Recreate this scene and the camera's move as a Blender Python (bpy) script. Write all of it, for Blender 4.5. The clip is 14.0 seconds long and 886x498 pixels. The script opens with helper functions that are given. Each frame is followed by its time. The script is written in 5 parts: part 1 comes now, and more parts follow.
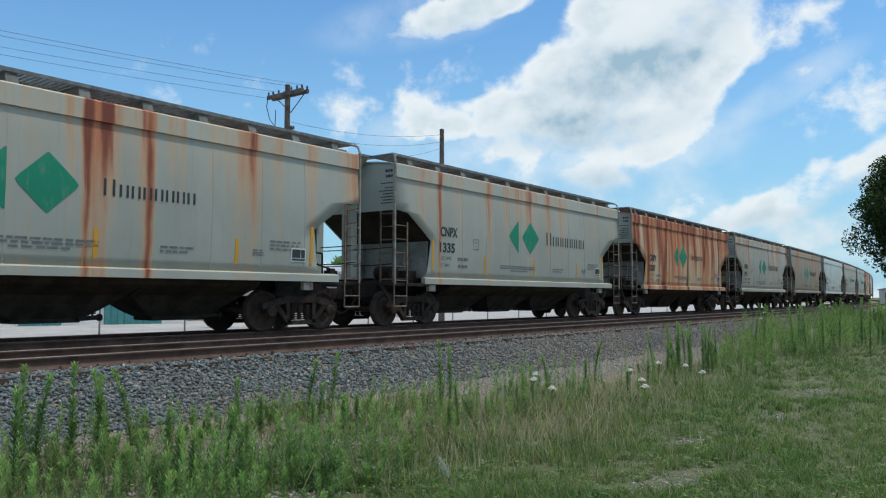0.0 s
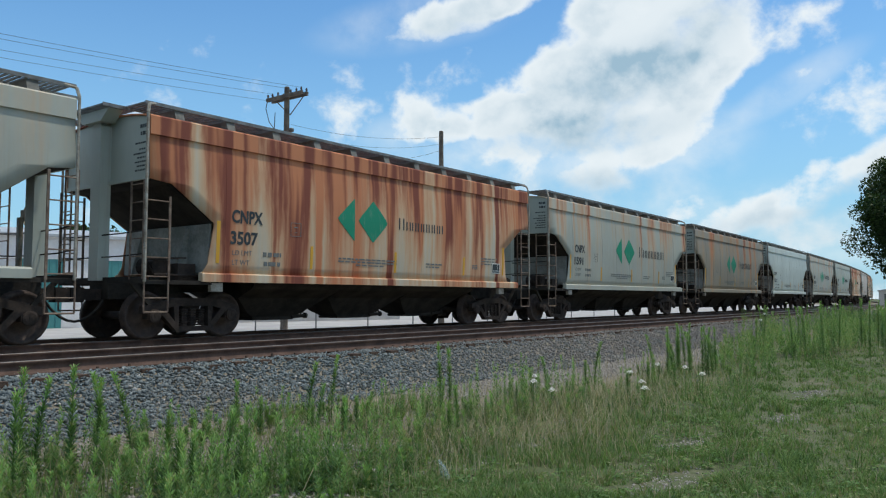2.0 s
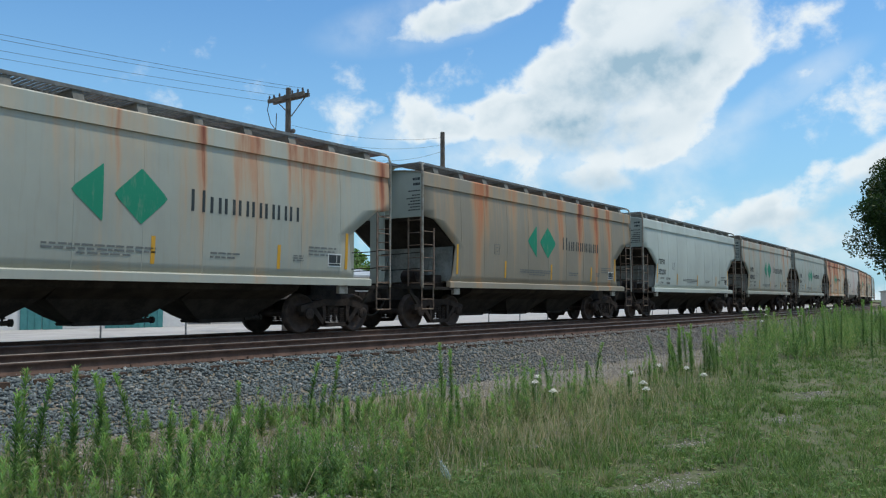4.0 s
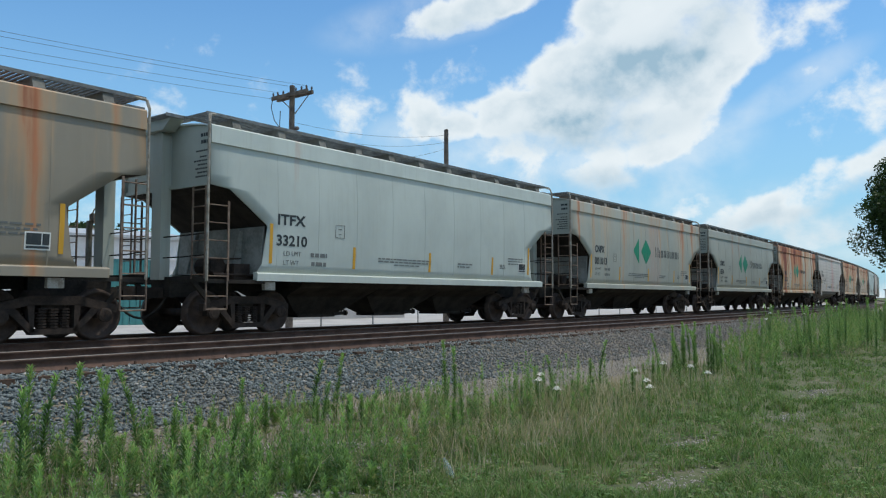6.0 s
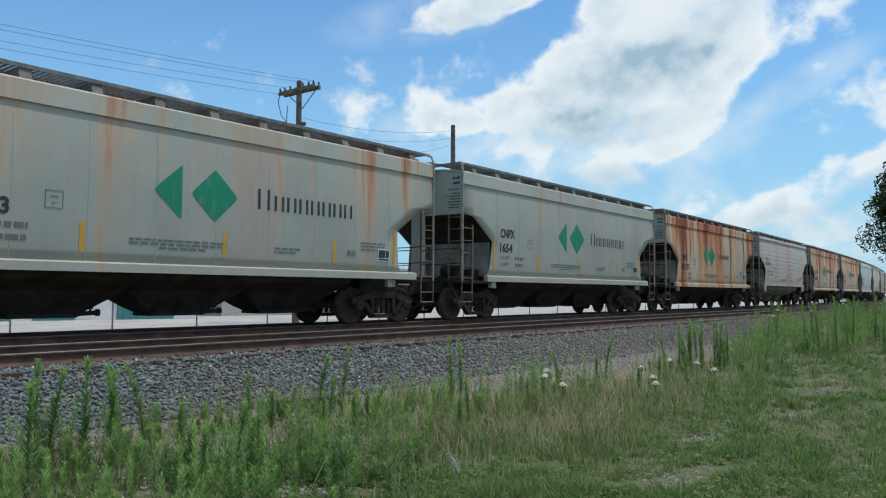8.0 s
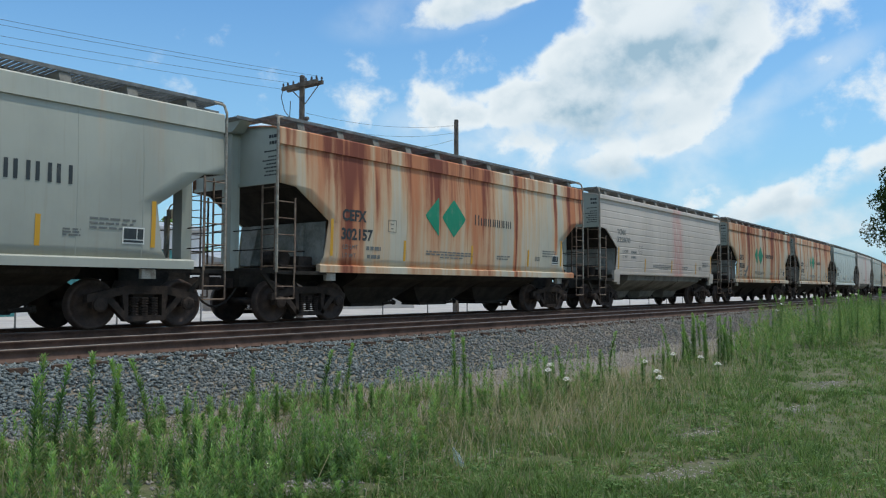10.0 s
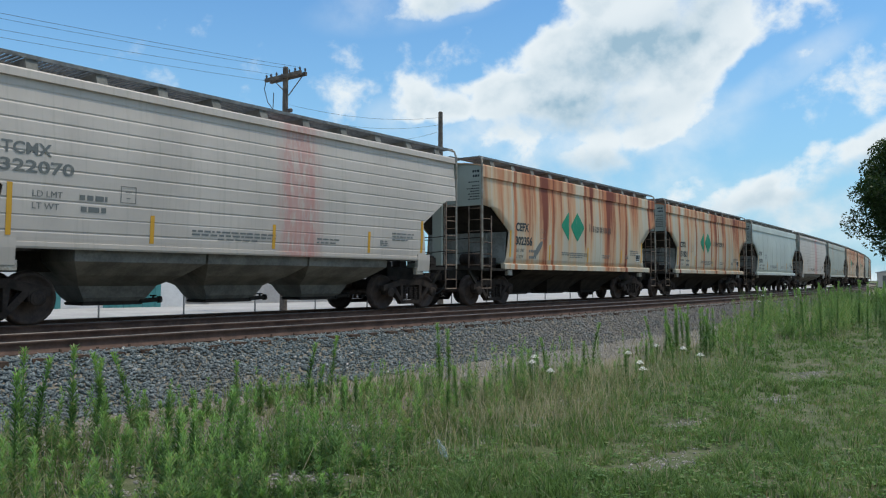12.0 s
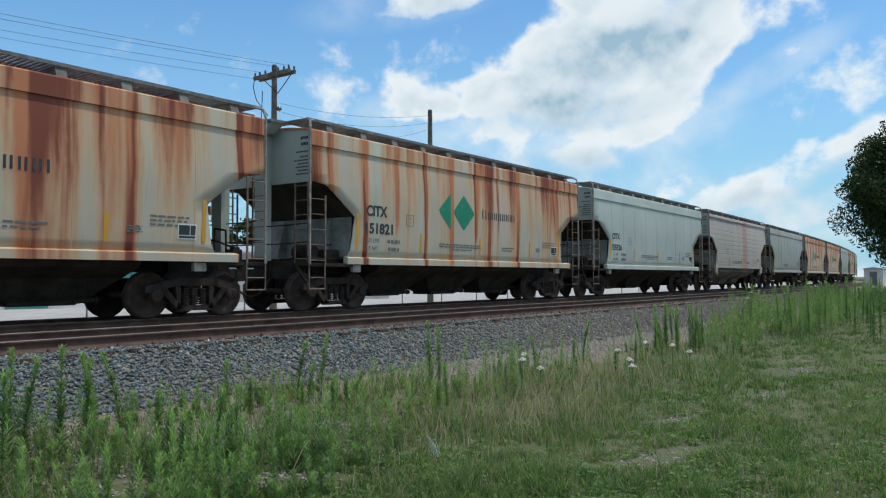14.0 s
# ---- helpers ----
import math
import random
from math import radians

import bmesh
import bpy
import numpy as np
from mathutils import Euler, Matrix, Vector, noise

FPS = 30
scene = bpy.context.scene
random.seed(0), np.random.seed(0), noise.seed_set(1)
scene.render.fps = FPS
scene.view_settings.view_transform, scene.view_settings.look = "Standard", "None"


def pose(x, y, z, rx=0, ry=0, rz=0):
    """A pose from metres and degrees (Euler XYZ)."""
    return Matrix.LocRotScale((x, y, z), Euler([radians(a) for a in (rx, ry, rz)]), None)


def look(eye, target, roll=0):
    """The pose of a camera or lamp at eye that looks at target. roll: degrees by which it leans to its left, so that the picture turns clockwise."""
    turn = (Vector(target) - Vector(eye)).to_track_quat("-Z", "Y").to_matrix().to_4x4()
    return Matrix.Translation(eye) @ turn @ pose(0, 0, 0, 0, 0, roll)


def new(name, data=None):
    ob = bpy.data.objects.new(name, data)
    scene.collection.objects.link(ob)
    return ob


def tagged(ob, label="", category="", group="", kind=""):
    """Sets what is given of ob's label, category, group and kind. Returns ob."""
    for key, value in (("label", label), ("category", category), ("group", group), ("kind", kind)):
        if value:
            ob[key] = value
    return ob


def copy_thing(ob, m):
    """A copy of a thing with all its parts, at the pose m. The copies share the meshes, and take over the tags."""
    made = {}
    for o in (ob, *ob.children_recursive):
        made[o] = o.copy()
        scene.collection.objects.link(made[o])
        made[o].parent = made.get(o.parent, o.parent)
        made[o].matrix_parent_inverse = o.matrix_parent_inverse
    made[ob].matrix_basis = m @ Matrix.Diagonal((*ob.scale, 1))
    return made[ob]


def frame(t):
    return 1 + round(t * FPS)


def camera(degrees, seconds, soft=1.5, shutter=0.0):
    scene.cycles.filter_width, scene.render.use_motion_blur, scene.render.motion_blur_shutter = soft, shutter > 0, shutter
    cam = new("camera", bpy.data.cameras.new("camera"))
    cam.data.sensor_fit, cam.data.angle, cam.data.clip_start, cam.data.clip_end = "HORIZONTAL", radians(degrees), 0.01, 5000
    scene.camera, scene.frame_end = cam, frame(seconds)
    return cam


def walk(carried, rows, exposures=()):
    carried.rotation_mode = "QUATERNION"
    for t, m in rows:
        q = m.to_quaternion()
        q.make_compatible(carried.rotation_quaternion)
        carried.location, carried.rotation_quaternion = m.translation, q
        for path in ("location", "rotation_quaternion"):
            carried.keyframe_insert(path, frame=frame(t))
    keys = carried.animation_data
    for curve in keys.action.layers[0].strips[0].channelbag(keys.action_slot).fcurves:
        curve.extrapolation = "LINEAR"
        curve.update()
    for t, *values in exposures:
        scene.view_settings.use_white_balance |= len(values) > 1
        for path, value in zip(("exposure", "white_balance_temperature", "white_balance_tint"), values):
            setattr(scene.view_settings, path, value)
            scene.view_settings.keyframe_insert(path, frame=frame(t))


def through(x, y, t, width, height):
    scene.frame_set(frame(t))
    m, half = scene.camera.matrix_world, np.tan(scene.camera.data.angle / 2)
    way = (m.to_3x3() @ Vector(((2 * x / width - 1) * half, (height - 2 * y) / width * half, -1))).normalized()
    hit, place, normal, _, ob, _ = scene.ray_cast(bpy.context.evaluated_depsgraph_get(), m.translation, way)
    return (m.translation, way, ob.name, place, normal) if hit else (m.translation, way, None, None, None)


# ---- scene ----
cam = camera(59.5, 14.0, soft=1.2, shutter=0.0)
EYE = (0.0, 0.0, 0.79)
# seconds, heading from the track (degrees), tilt up, roll
PATH = [
    (0.0, 38.123, 3.503, -0.097), (0.5, 38.069, 3.572, 0.022), (1.0, 38.09, 3.534, 0.004),
    (1.5, 37.947, 3.449, 0.019), (2.0, 38.089, 3.658, 0.006), (2.5, 38.14, 3.69, 0.0),
    (3.0, 38.148, 3.72, 0.009), (3.6, 38.17, 3.73, 0.009), (4.8, 38.24, 3.69, 0.005), (5.5, 38.299, 3.634, 0.004), (6.0, 38.456, 3.539, -0.061),
    (6.5, 38.579, 3.479, -0.176), (7.0, 38.745, 3.38, -0.18), (7.5, 38.855, 3.295, -0.278),
    (8.0, 38.93, 3.219, -0.284), (8.6, 39.03, 3.12, -0.26), (9.5, 39.14, 2.93, -0.2), (10.5, 39.138, 2.731, -0.154), (11.0, 38.834, 2.61, -0.092),
    (11.5, 38.404, 2.421, -0.059), (12.0, 38.027, 2.266, -0.074), (12.5, 37.758, 2.168, -0.001),
    (13.0, 37.537, 2.108, -0.039), (13.5, 37.41, 2.135, 0.046), (14.0, 37.285, 2.119, 0.15)]


def aim(heading, tilt, roll):
    a, b = radians(heading), radians(tilt)
    way = Vector((math.cos(a) * math.cos(b), math.sin(a) * math.cos(b), math.sin(b)))
    return look(EYE, Vector(EYE) + way * 10, -roll)


walk(cam, [(t, aim(h, p, r)) for t, h, p, r in PATH])

# ---- light ----
SUN = Vector((0.20, -0.24, 0.95)).normalized()
lamp = bpy.data.lights.new("sun", "SUN")
lamp.energy, lamp.angle, lamp.color = 2.8, radians(0.53), (1.0, 0.94, 0.81)
sun = new("sun", lamp)
sun.matrix_world = look(SUN * 60, (0, 0, 0))
scene.view_settings.exposure = -0.14


class Nodes:
    """Short hand for a node tree."""

    def __init__(self, tree):
        self.tree = tree
        tree.nodes.clear()

    def add(self, kind, out=0, **given):
        n = self.tree.nodes.new(kind)
        for key, value in given.items():
            if key.startswith("_"):
                key = key[1:]
                sock = n.inputs[int(key)] if key.isdigit() else n.inputs[key.replace("_", " ")]
                if isinstance(value, bpy.types.NodeSocket):
                    self.tree.links.new(value, sock)
                else:
                    sock.default_value = value
            elif key == "operation":
                n.operation = value
            elif key == "use_clamp":
                n.use_clamp = value
            elif key == "interpolation_type":
                n.interpolation_type = value
            elif key == "noise_dimensions":
                n.noise_dimensions = value
        return n.outputs[out]

    def math(self, op, a, b=0.0, c=None, clamp=False):
        given = dict(operation=op, use_clamp=clamp, _0=a, _1=b)
        if c is not None:
            given["_2"] = c
        return self.add("ShaderNodeMath", **given)

    def ramp(self, fac, lo, hi, a=0.0, b=1.0):
        return self.add("ShaderNodeMapRange", interpolation_type="SMOOTHSTEP", _0=fac, _1=lo, _2=hi, _3=a, _4=b)

    def mix(self, fac, a, b, blend="MIX"):
        n = self.tree.nodes.new("ShaderNodeMix")
        n.data_type, n.blend_type = "RGBA", blend
        for sock, value in ((n.inputs[0], fac), (n.inputs[6], a), (n.inputs[7], b)):
            if isinstance(value, bpy.types.NodeSocket):
                self.tree.links.new(value, sock)
            else:
                sock.default_value = value if not isinstance(value, tuple) else (*value, 1.0)[:4]
        return n.outputs[2]

    def noise(self, vec, scale, detail=4.0, rough=0.55, out=0, distort=0.0):
        return self.add("ShaderNodeTexNoise", out=out, _Vector=vec, _Scale=scale, _Detail=detail, _Roughness=rough, _Distortion=distort)

    def stretch(self, vec, scale, loc=(0, 0, 0)):
        return self.add("ShaderNodeMapping", _Vector=vec, _Scale=scale, _Location=loc)


def cloud_sky():
    """Blue summer sky with broken cumulus in a few large masses."""
    world = bpy.data.worlds.new("sky")
    scene.world = world
    world.use_nodes = True
    n = Nodes(world.node_tree)
    vec = n.add("ShaderNodeTexCoord")
    vec = n.tree.nodes[-1].outputs["Generated"]
    sky = n.tree.nodes.new("ShaderNodeTexSky")
    sky.sky_type, sky.sun_disc = "NISHITA", False
    sky.sun_elevation, sky.sun_rotation = math.asin(SUN.z), math.atan2(SUN.x, SUN.y)
    sky.air_density, sky.dust_density, sky.ozone_density = 1.0, 0.6, 1.6
    sky = sky.outputs[0]
    sep = n.tree.nodes.new("ShaderNodeSeparateXYZ")
    n.tree.links.new(vec, sep.inputs[0])
    x, y, z = sep.outputs
    def blobs(rows):
        """Soft ellipses on the sky: heading and height in degrees, half widths, slant, weight."""
        mass = None
        for heading, height, wide, tall, slant, weight in rows:
            a, b = radians(heading), radians(height)
            c = Vector((math.cos(a) * math.cos(b), math.sin(a) * math.cos(b), math.sin(b)))
            right = Vector((math.sin(a), -math.cos(a), 0))
            up = right.cross(c)
            r2 = (right * math.cos(radians(slant)) + up * math.sin(radians(slant))) / math.tan(radians(wide))
            u2 = (up * math.cos(radians(slant)) - right * math.sin(radians(slant))) / math.tan(radians(tall))
            d1 = n.add("ShaderNodeVectorMath", out=1, operation="DOT_PRODUCT", _0=vec, _1=r2)
            d2 = n.add("ShaderNodeVectorMath", out=1, operation="DOT_PRODUCT", _0=vec, _1=u2)
            ahead = n.add("ShaderNodeVectorMath", out=1, operation="DOT_PRODUCT", _0=vec, _1=c)
            rr = n.math("ADD", n.math("MULTIPLY", d1, d1), n.math("MULTIPLY", d2, d2))
            blob = n.math("MULTIPLY", n.ramp(rr, 0.0, 2.2, weight, 0.0), n.math("GREATER_THAN", ahead, 0.2))
            mass = blob if mass is None else n.math("ADD", mass, blob)
        return mass

    mass = n.math("MINIMUM", blobs(CLOUDS), 1.15)
    high = n.stretch(vec, (1, 1, 1.2))
    fine = n.noise(high, 15.0, 9.0, 0.58, distort=0.1)
    puff = n.noise(high, 5.5, 4.0, 0.5, distort=0.1)
    big = n.noise(n.stretch(vec, (1, 1, 1.6), (3.1, 1.7, 0.4)), 3.4, 3.0, 0.5)
    # away from the masses the same sky goes on with scattered cloud
    front = n.add("ShaderNodeVectorMath", out=1, operation="DOT_PRODUCT", _0=vec, _1=Vector((math.cos(radians(38)), math.sin(radians(38)), 0)))
    elsewhere = n.math("MULTIPLY", n.ramp(front, 0.55, 0.8, 1.0, 0.0), n.ramp(big, 0.46, 0.62))
    grain = n.math("ADD", n.math("MULTIPLY", n.math("SUBTRACT", fine, 0.5), 2.1), n.math("MULTIPLY", n.math("SUBTRACT", puff, 0.5), 1.5))
    dens = n.math("ADD", n.math("MAXIMUM", mass, elsewhere), grain)
    # crisp sunlit tops, soft trailing undersides
    under = n.math("MINIMUM", blobs(BASES), 1.0)
    soft = n.ramp(under, 0.0, 0.7, 0.28, 0.60)
    cover = n.add("ShaderNodeMapRange", interpolation_type="SMOOTHSTEP", _0=dens, _1=n.math("SUBTRACT", 0.40, soft), _2=n.math("ADD", 0.40, soft), _3=0.0, _4=1.0)
    # thin trailing cloud below and between the masses
    veil = n.math("MULTIPLY", n.math("MINIMUM", blobs(VEILS), 0.75), n.ramp(n.math("ADD", n.math("MULTIPLY", puff, 0.6), n.math("MULTIPLY", fine, 0.4)), 0.36, 0.62))
    cover = n.math("MAXIMUM", cover, veil)
    thick = n.ramp(dens, 0.45, 1.1)
    # billows: thinner towards the sun than a step below gives a bright rim and a grey belly
    step = n.noise(n.stretch(vec, (1, 1, 1.2), (0.0, 0.0, 0.022)), 15.0, 6.0, 0.55, distort=0.1)
    step2 = n.noise(n.stretch(vec, (1, 1, 1.2), (0.0, 0.0, 0.05)), 5.5, 3.0, 0.5, distort=0.1)
    relief = n.math("ADD", n.math("MULTIPLY", n.math("SUBTRACT", step, fine), 0.6), n.math("MULTIPLY", n.math("SUBTRACT", step2, puff), 0.9))
    shade = n.math("MULTIPLY", n.ramp(relief, -0.10, 0.20), thick)
    shade = n.math("ADD", n.math("ADD", n.math("MULTIPLY", thick, 0.12), n.math("MULTIPLY", shade, 0.5)), n.math("MULTIPLY", n.math("MULTIPLY", under, 0.75), n.ramp(relief, -0.25, 0.25, 0.25, 1.0)), clamp=True)
    white = n.mix(shade, (0.94, 1.01, 1.04), (0.38, 0.56, 0.69))
    bg1 = n.add("ShaderNodeBackground", _Color=n.mix(1.0, sky, (0.60, 0.94, 1.12), "MULTIPLY"), _Strength=0.165)
    bg2 = n.add("ShaderNodeBackground", _Color=white, _Strength=1.0)
    bg3 = n.add("ShaderNodeBackground", _Color=(0.39, 0.70, 0.91, 1.0), _Strength=0.94)
    air = n.add("ShaderNodeMixShader", _0=n.ramp(z, -0.02, 0.42, 0.78, 0.0), _1=bg1, _2=bg3)
    out = n.add("ShaderNodeMixShader", _0=n.math("MULTIPLY", cover, 0.96), _1=air, _2=bg2)
    end = n.tree.nodes.new("ShaderNodeOutputWorld")
    n.tree.links.new(out, end.inputs[0])


CLOUDS = [
    # the great slanting cumulus
    (35.5, 13.2, 4.6, 1.2, 8, 0.66), (30.5, 15.0, 3.8, 2.4, 25, 0.74), (26.5, 17.6, 4.2, 2.9, 38, 0.8), (21.5, 18.6, 4.6, 3.4, 25, 0.8), (16.0, 18.2, 3.8, 2.2, 32, 0.66),
    (24.5, 14.0, 5.6, 2.3, 12, 0.66), (30.5, 12.2, 5.0, 1.8, 4, 0.44), (19.5, 14.6, 3.2, 1.4, 38, 0.5), (23.5, 21.5, 5.0, 2.0, 10, 0.8),
    (33.0, 10.0, 3.4, 1.1, 6, 0.32), (25.5, 9.4, 3.4, 1.6, 8, 0.46), (29.0, 7.6, 5.0, 1.5, 0, 0.34), (21.5, 11.4, 3.2, 1.2, 25, 0.42),
    # the bank above the trees
    (7.5, 9.0, 3.2, 1.3, 22, 0.75), (13.0, 7.2, 2.8, 1.3, 32, 0.7), (17.5, 5.6, 2.8, 1.0, 24, 0.66), (20.5, 6.4, 1.6, 0.9, 30, 0.42), (5.5, 6.8, 5.0, 1.6, 4, 0.5), (12.5, 4.6, 5.5, 1.3, 0, 0.42),
    # small ones
    (37.2, 20.4, 4.6, 1.2, 12, 0.78), (33.5, 21.3, 3.0, 0.9, 10, 0.6), (43.5, 18.3, 1.6, 0.4, 20, 0.3),
    (40.4, 13.2, 1.5, 1.4, 35, 0.5), (37.6, 12.3, 1.3, 1.0, 20, 0.5), (40.0, 11.2, 2.2, 0.8, 0, 0.36),
    (14.0, 14.4, 2.2, 0.5, 28, 0.30), (11.2, 19.4, 1.5, 0.9, 25, 0.36), (60.0, 12.8, 1.2, 0.6, 0, 0.4)]
VEILS = [(31.0, 10.2, 7.0, 2.6, 5, 0.7), (22.0, 10.0, 5.0, 2.6, 14, 0.55), (11.0, 5.0, 8.0, 2.6, 0, 0.7), (39.5, 11.8, 4.0, 1.6, 0, 0.45), (13.5, 14.2, 4.0, 1.0, 28, 0.4), (25.0, 6.5, 9.0, 1.6, 0, 0.4), (40.0, 20.0, 6.0, 1.6, 10, 0.4)]
BASES = [(25.5, 15.6, 5.2, 2.0, 18, 0.8), (20.0, 18.0, 3.8, 1.8, 35, 0.6), (29.0, 12.0, 5.0, 1.3, 4, 0.7), (24.5, 11.8, 4.5, 1.0, 10, 0.6), (27.5, 8.0, 5.0, 1.2, 0, 0.55), (8.5, 7.4, 4.0, 0.9, 20, 0.7), (12.5, 4.6, 6.0, 1.2, 0, 0.6),
         (37.5, 19.6, 3.5, 0.6, 10, 0.4)]
cloud_sky()

# ---- materials ----


def material(name, build):
    mat = bpy.data.materials.new(name)
    mat.use_nodes = True
    n = Nodes(mat.node_tree)
    n.add("ShaderNodeTexCoord")
    vec = n.tree.nodes[-1].outputs["Object"]
    shader = build(n, vec)
    end = n.tree.nodes.new("ShaderNodeOutputMaterial")
    n.tree.links.new(shader, end.inputs[0])
    return mat


def principled(n, colour, rough=0.6, metal=0.0, bump=None, strength=0.3, distance=0.01, spec=0.5):
    given = dict(_Base_Color=colour if isinstance(colour, bpy.types.NodeSocket) else (*colour, 1.0), _Roughness=rough, _Metallic=metal)
    given["_Specular_IOR_Level"] = spec
    if bump is not None:
        given["_Normal"] = n.add("ShaderNodeBump", _Strength=strength, _Distance=distance, _Height=bump)
    return n.add("ShaderNodeBsdfPrincipled", **given)


def plain(name, a, b, scale, rough=0.7, metal=0.0, bump=0.25, spec=0.4, fine=None):
    """Two colours mixed by noise at two scales, with a matching relief."""
    def build(n, vec):
        big = n.noise(vec, scale, 5.0, 0.6)
        small = n.noise(vec, fine or scale * 9, 4.0, 0.6)
        f = n.ramp(n.math("ADD", n.math("MULTIPLY", big, 0.65), n.math("MULTIPLY", small, 0.35)), 0.36, 0.64)
        return principled(n, n.mix(f, a, b), n.ramp(small, 0.2, 0.8, rough - 0.1, min(rough + 0.1, 1.0)), metal, small, bump, spec=spec)
    return material(name, build)


def car_paint(name, tint, rust, seed, pink=0.0, grime=0.25, streak=1.0, pink_at=1.2):
    """Weathered wagon enamel: vertical rust runs down from the eave, dust along the sill, faded patches."""
    def build(n, vec):
        sep = n.tree.nodes.new("ShaderNodeSeparateXYZ")
        n.tree.links.new(vec, sep.inputs[0])
        x, y, z = sep.outputs
        wob = n.math("MULTIPLY", n.math("SUBTRACT", n.noise(n.stretch(vec, (1, 1, 0.5), (seed, 0, 0)), 2.5, 3.0), 0.5), 0.10)
        line = n.add("ShaderNodeCombineXYZ", _0=n.math("ADD", n.math("ADD", x, wob), seed * 13.7), _1=n.ramp(y, -0.2, 0.2, 0.0, 40.0), _2=n.math("MULTIPLY", z, 0.05))
        run = n.noise(line, 1.25 * streak, 3.0, 0.55)
        veil = n.math("MULTIPLY", n.math("SUBTRACT", n.noise(n.stretch(line, (1, 1, 1), (9.1, 0, 0)), 0.33, 1.0, 0.5), 0.5), 0.34 * rust)
        thin = n.noise(line, 7.5 * streak, 2.0, 0.5)
        core = n.noise(n.stretch(line, (1, 1, 1), (5.3, 0, 0)), 3.1 * streak, 2.0, 0.5)
        fade = n.ramp(z, 1.1, 4.3, -0.06, 0.045)
        speck = n.math("MULTIPLY", n.math("SUBTRACT", n.noise(n.stretch(vec, (1, 1, 0.22)), 14.0, 4.0, 0.65), 0.5), 0.06)
        wet = n.math("ADD", n.math("ADD", n.math("ADD", n.math("MULTIPLY", run, 0.80), n.math("MULTIPLY", thin, 0.20)), fade), n.math("ADD", speck, veil))
        # narrow runs below each roof bracket
        cell = n.math("ADD", n.math("ADD", n.math("MULTIPLY", x, 0.811), n.math("MULTIPLY", wob, 0.7)), 100.5)
        near = n.math("ABSOLUTE", n.math("SUBTRACT", n.math("FRACT", cell), 0.5))
        which = n.add("ShaderNodeTexWhiteNoise", noise_dimensions="1D", _W=n.math("ADD", n.math("FLOOR", cell), seed))
        reach = n.ramp(n.math("SUBTRACT", z, n.math("MULTIPLY", which, -4.6)), 3.7, 4.9)
        runs = n.math("MULTIPLY", n.ramp(n.math("ADD", near, n.math("MULTIPLY", n.math("SUBTRACT", thin, 0.5), 0.10)), 0.0, 0.12, 1.0, 0.0), n.math("MULTIPLY", reach, n.ramp(which, 0.25, 0.6)))
        wet = n.math("ADD", wet, n.math("MULTIPLY", runs, min(0.28, 0.36 * rust ** 1.7)))
        edge = 0.70 - 0.27 * rust
        light = n.math("MULTIPLY", n.ramp(wet, edge - 0.12, edge + 0.05), min(1.0, rust * 1.5))
        mid = n.ramp(wet, edge - 0.03, edge + 0.14)
        dark = n.math("MULTIPLY", n.ramp(wet, edge + 0.03, edge + 0.15), n.ramp(core, 0.43, 0.57))
        cloudy = n.noise(n.stretch(vec, (1, 1, 0.6), (seed * 3.1, 0, 0)), 0.8, 4.0, 0.6)
        base = n.mix(n.ramp(cloudy, 0.3, 0.7), tint, tuple(c * 0.86 for c in tint))
        drip = n.ramp(n.noise(n.stretch(line, (1, 1, 1), (2.1, 0, 0)), 11.0, 3.0, 0.6), 0.5, 0.72, 0.0, grime)
        base = n.mix(drip, base, (0.30, 0.28, 0.22))
        dust = n.ramp(n.math("ADD", z, n.math("MULTIPLY", cloudy, 0.5)), 1.35, 1.9, grime * 0.9, 0.0)
        base = n.mix(dust, base, (0.33, 0.29, 0.22))
        if pink:
            band = n.ramp(n.math("ABSOLUTE", n.math("SUBTRACT", n.math("ADD", x, n.math("MULTIPLY", thin, 0.5)), pink_at)), 0.25, 0.85, 1.0, 0.0)
            patch = n.math("MULTIPLY", n.math("MULTIPLY", band, n.ramp(run, 0.3, 0.55, 0.45, 1.0)), n.ramp(n.noise(n.stretch(vec, (1, 1, 0.25)), 9.0, 4.0, 0.65), 0.25, 0.6))
            base = n.mix(n.math("MULTIPLY", patch, pink), base, (0.50, 0.20, 0.17))
        c = n.mix(n.math("MULTIPLY", light, 0.62), base, (0.60, 0.35, 0.165))
        c = n.mix(n.math("MULTIPLY", mid, 0.82), c, (0.47, 0.145, 0.058))
        c = n.mix(n.math("MULTIPLY", dark, 0.85), c, (0.15, 0.035, 0.028))
        bump = n.noise(n.stretch(vec, (1, 1, 1)), 1.6, 3.0, 0.5)
        return principled(n, c, n.ramp(light, 0.0, 1.0, 0.52, 0.8), 0.0, bump, 0.25, 0.02, spec=0.35)
    return material(name, build)


def decal_paint(name, colour, wear=0.3):
    def build(n, vec):
        w = n.ramp(n.noise(n.stretch(vec, (1, 1, 0.3)), 9.0, 5.0, 0.65), 0.5, 0.8, 0.0, wear)
        return principled(n, n.mix(w, colour, (0.45, 0.40, 0.32)), 0.6, spec=0.3)
    return material(name, build)


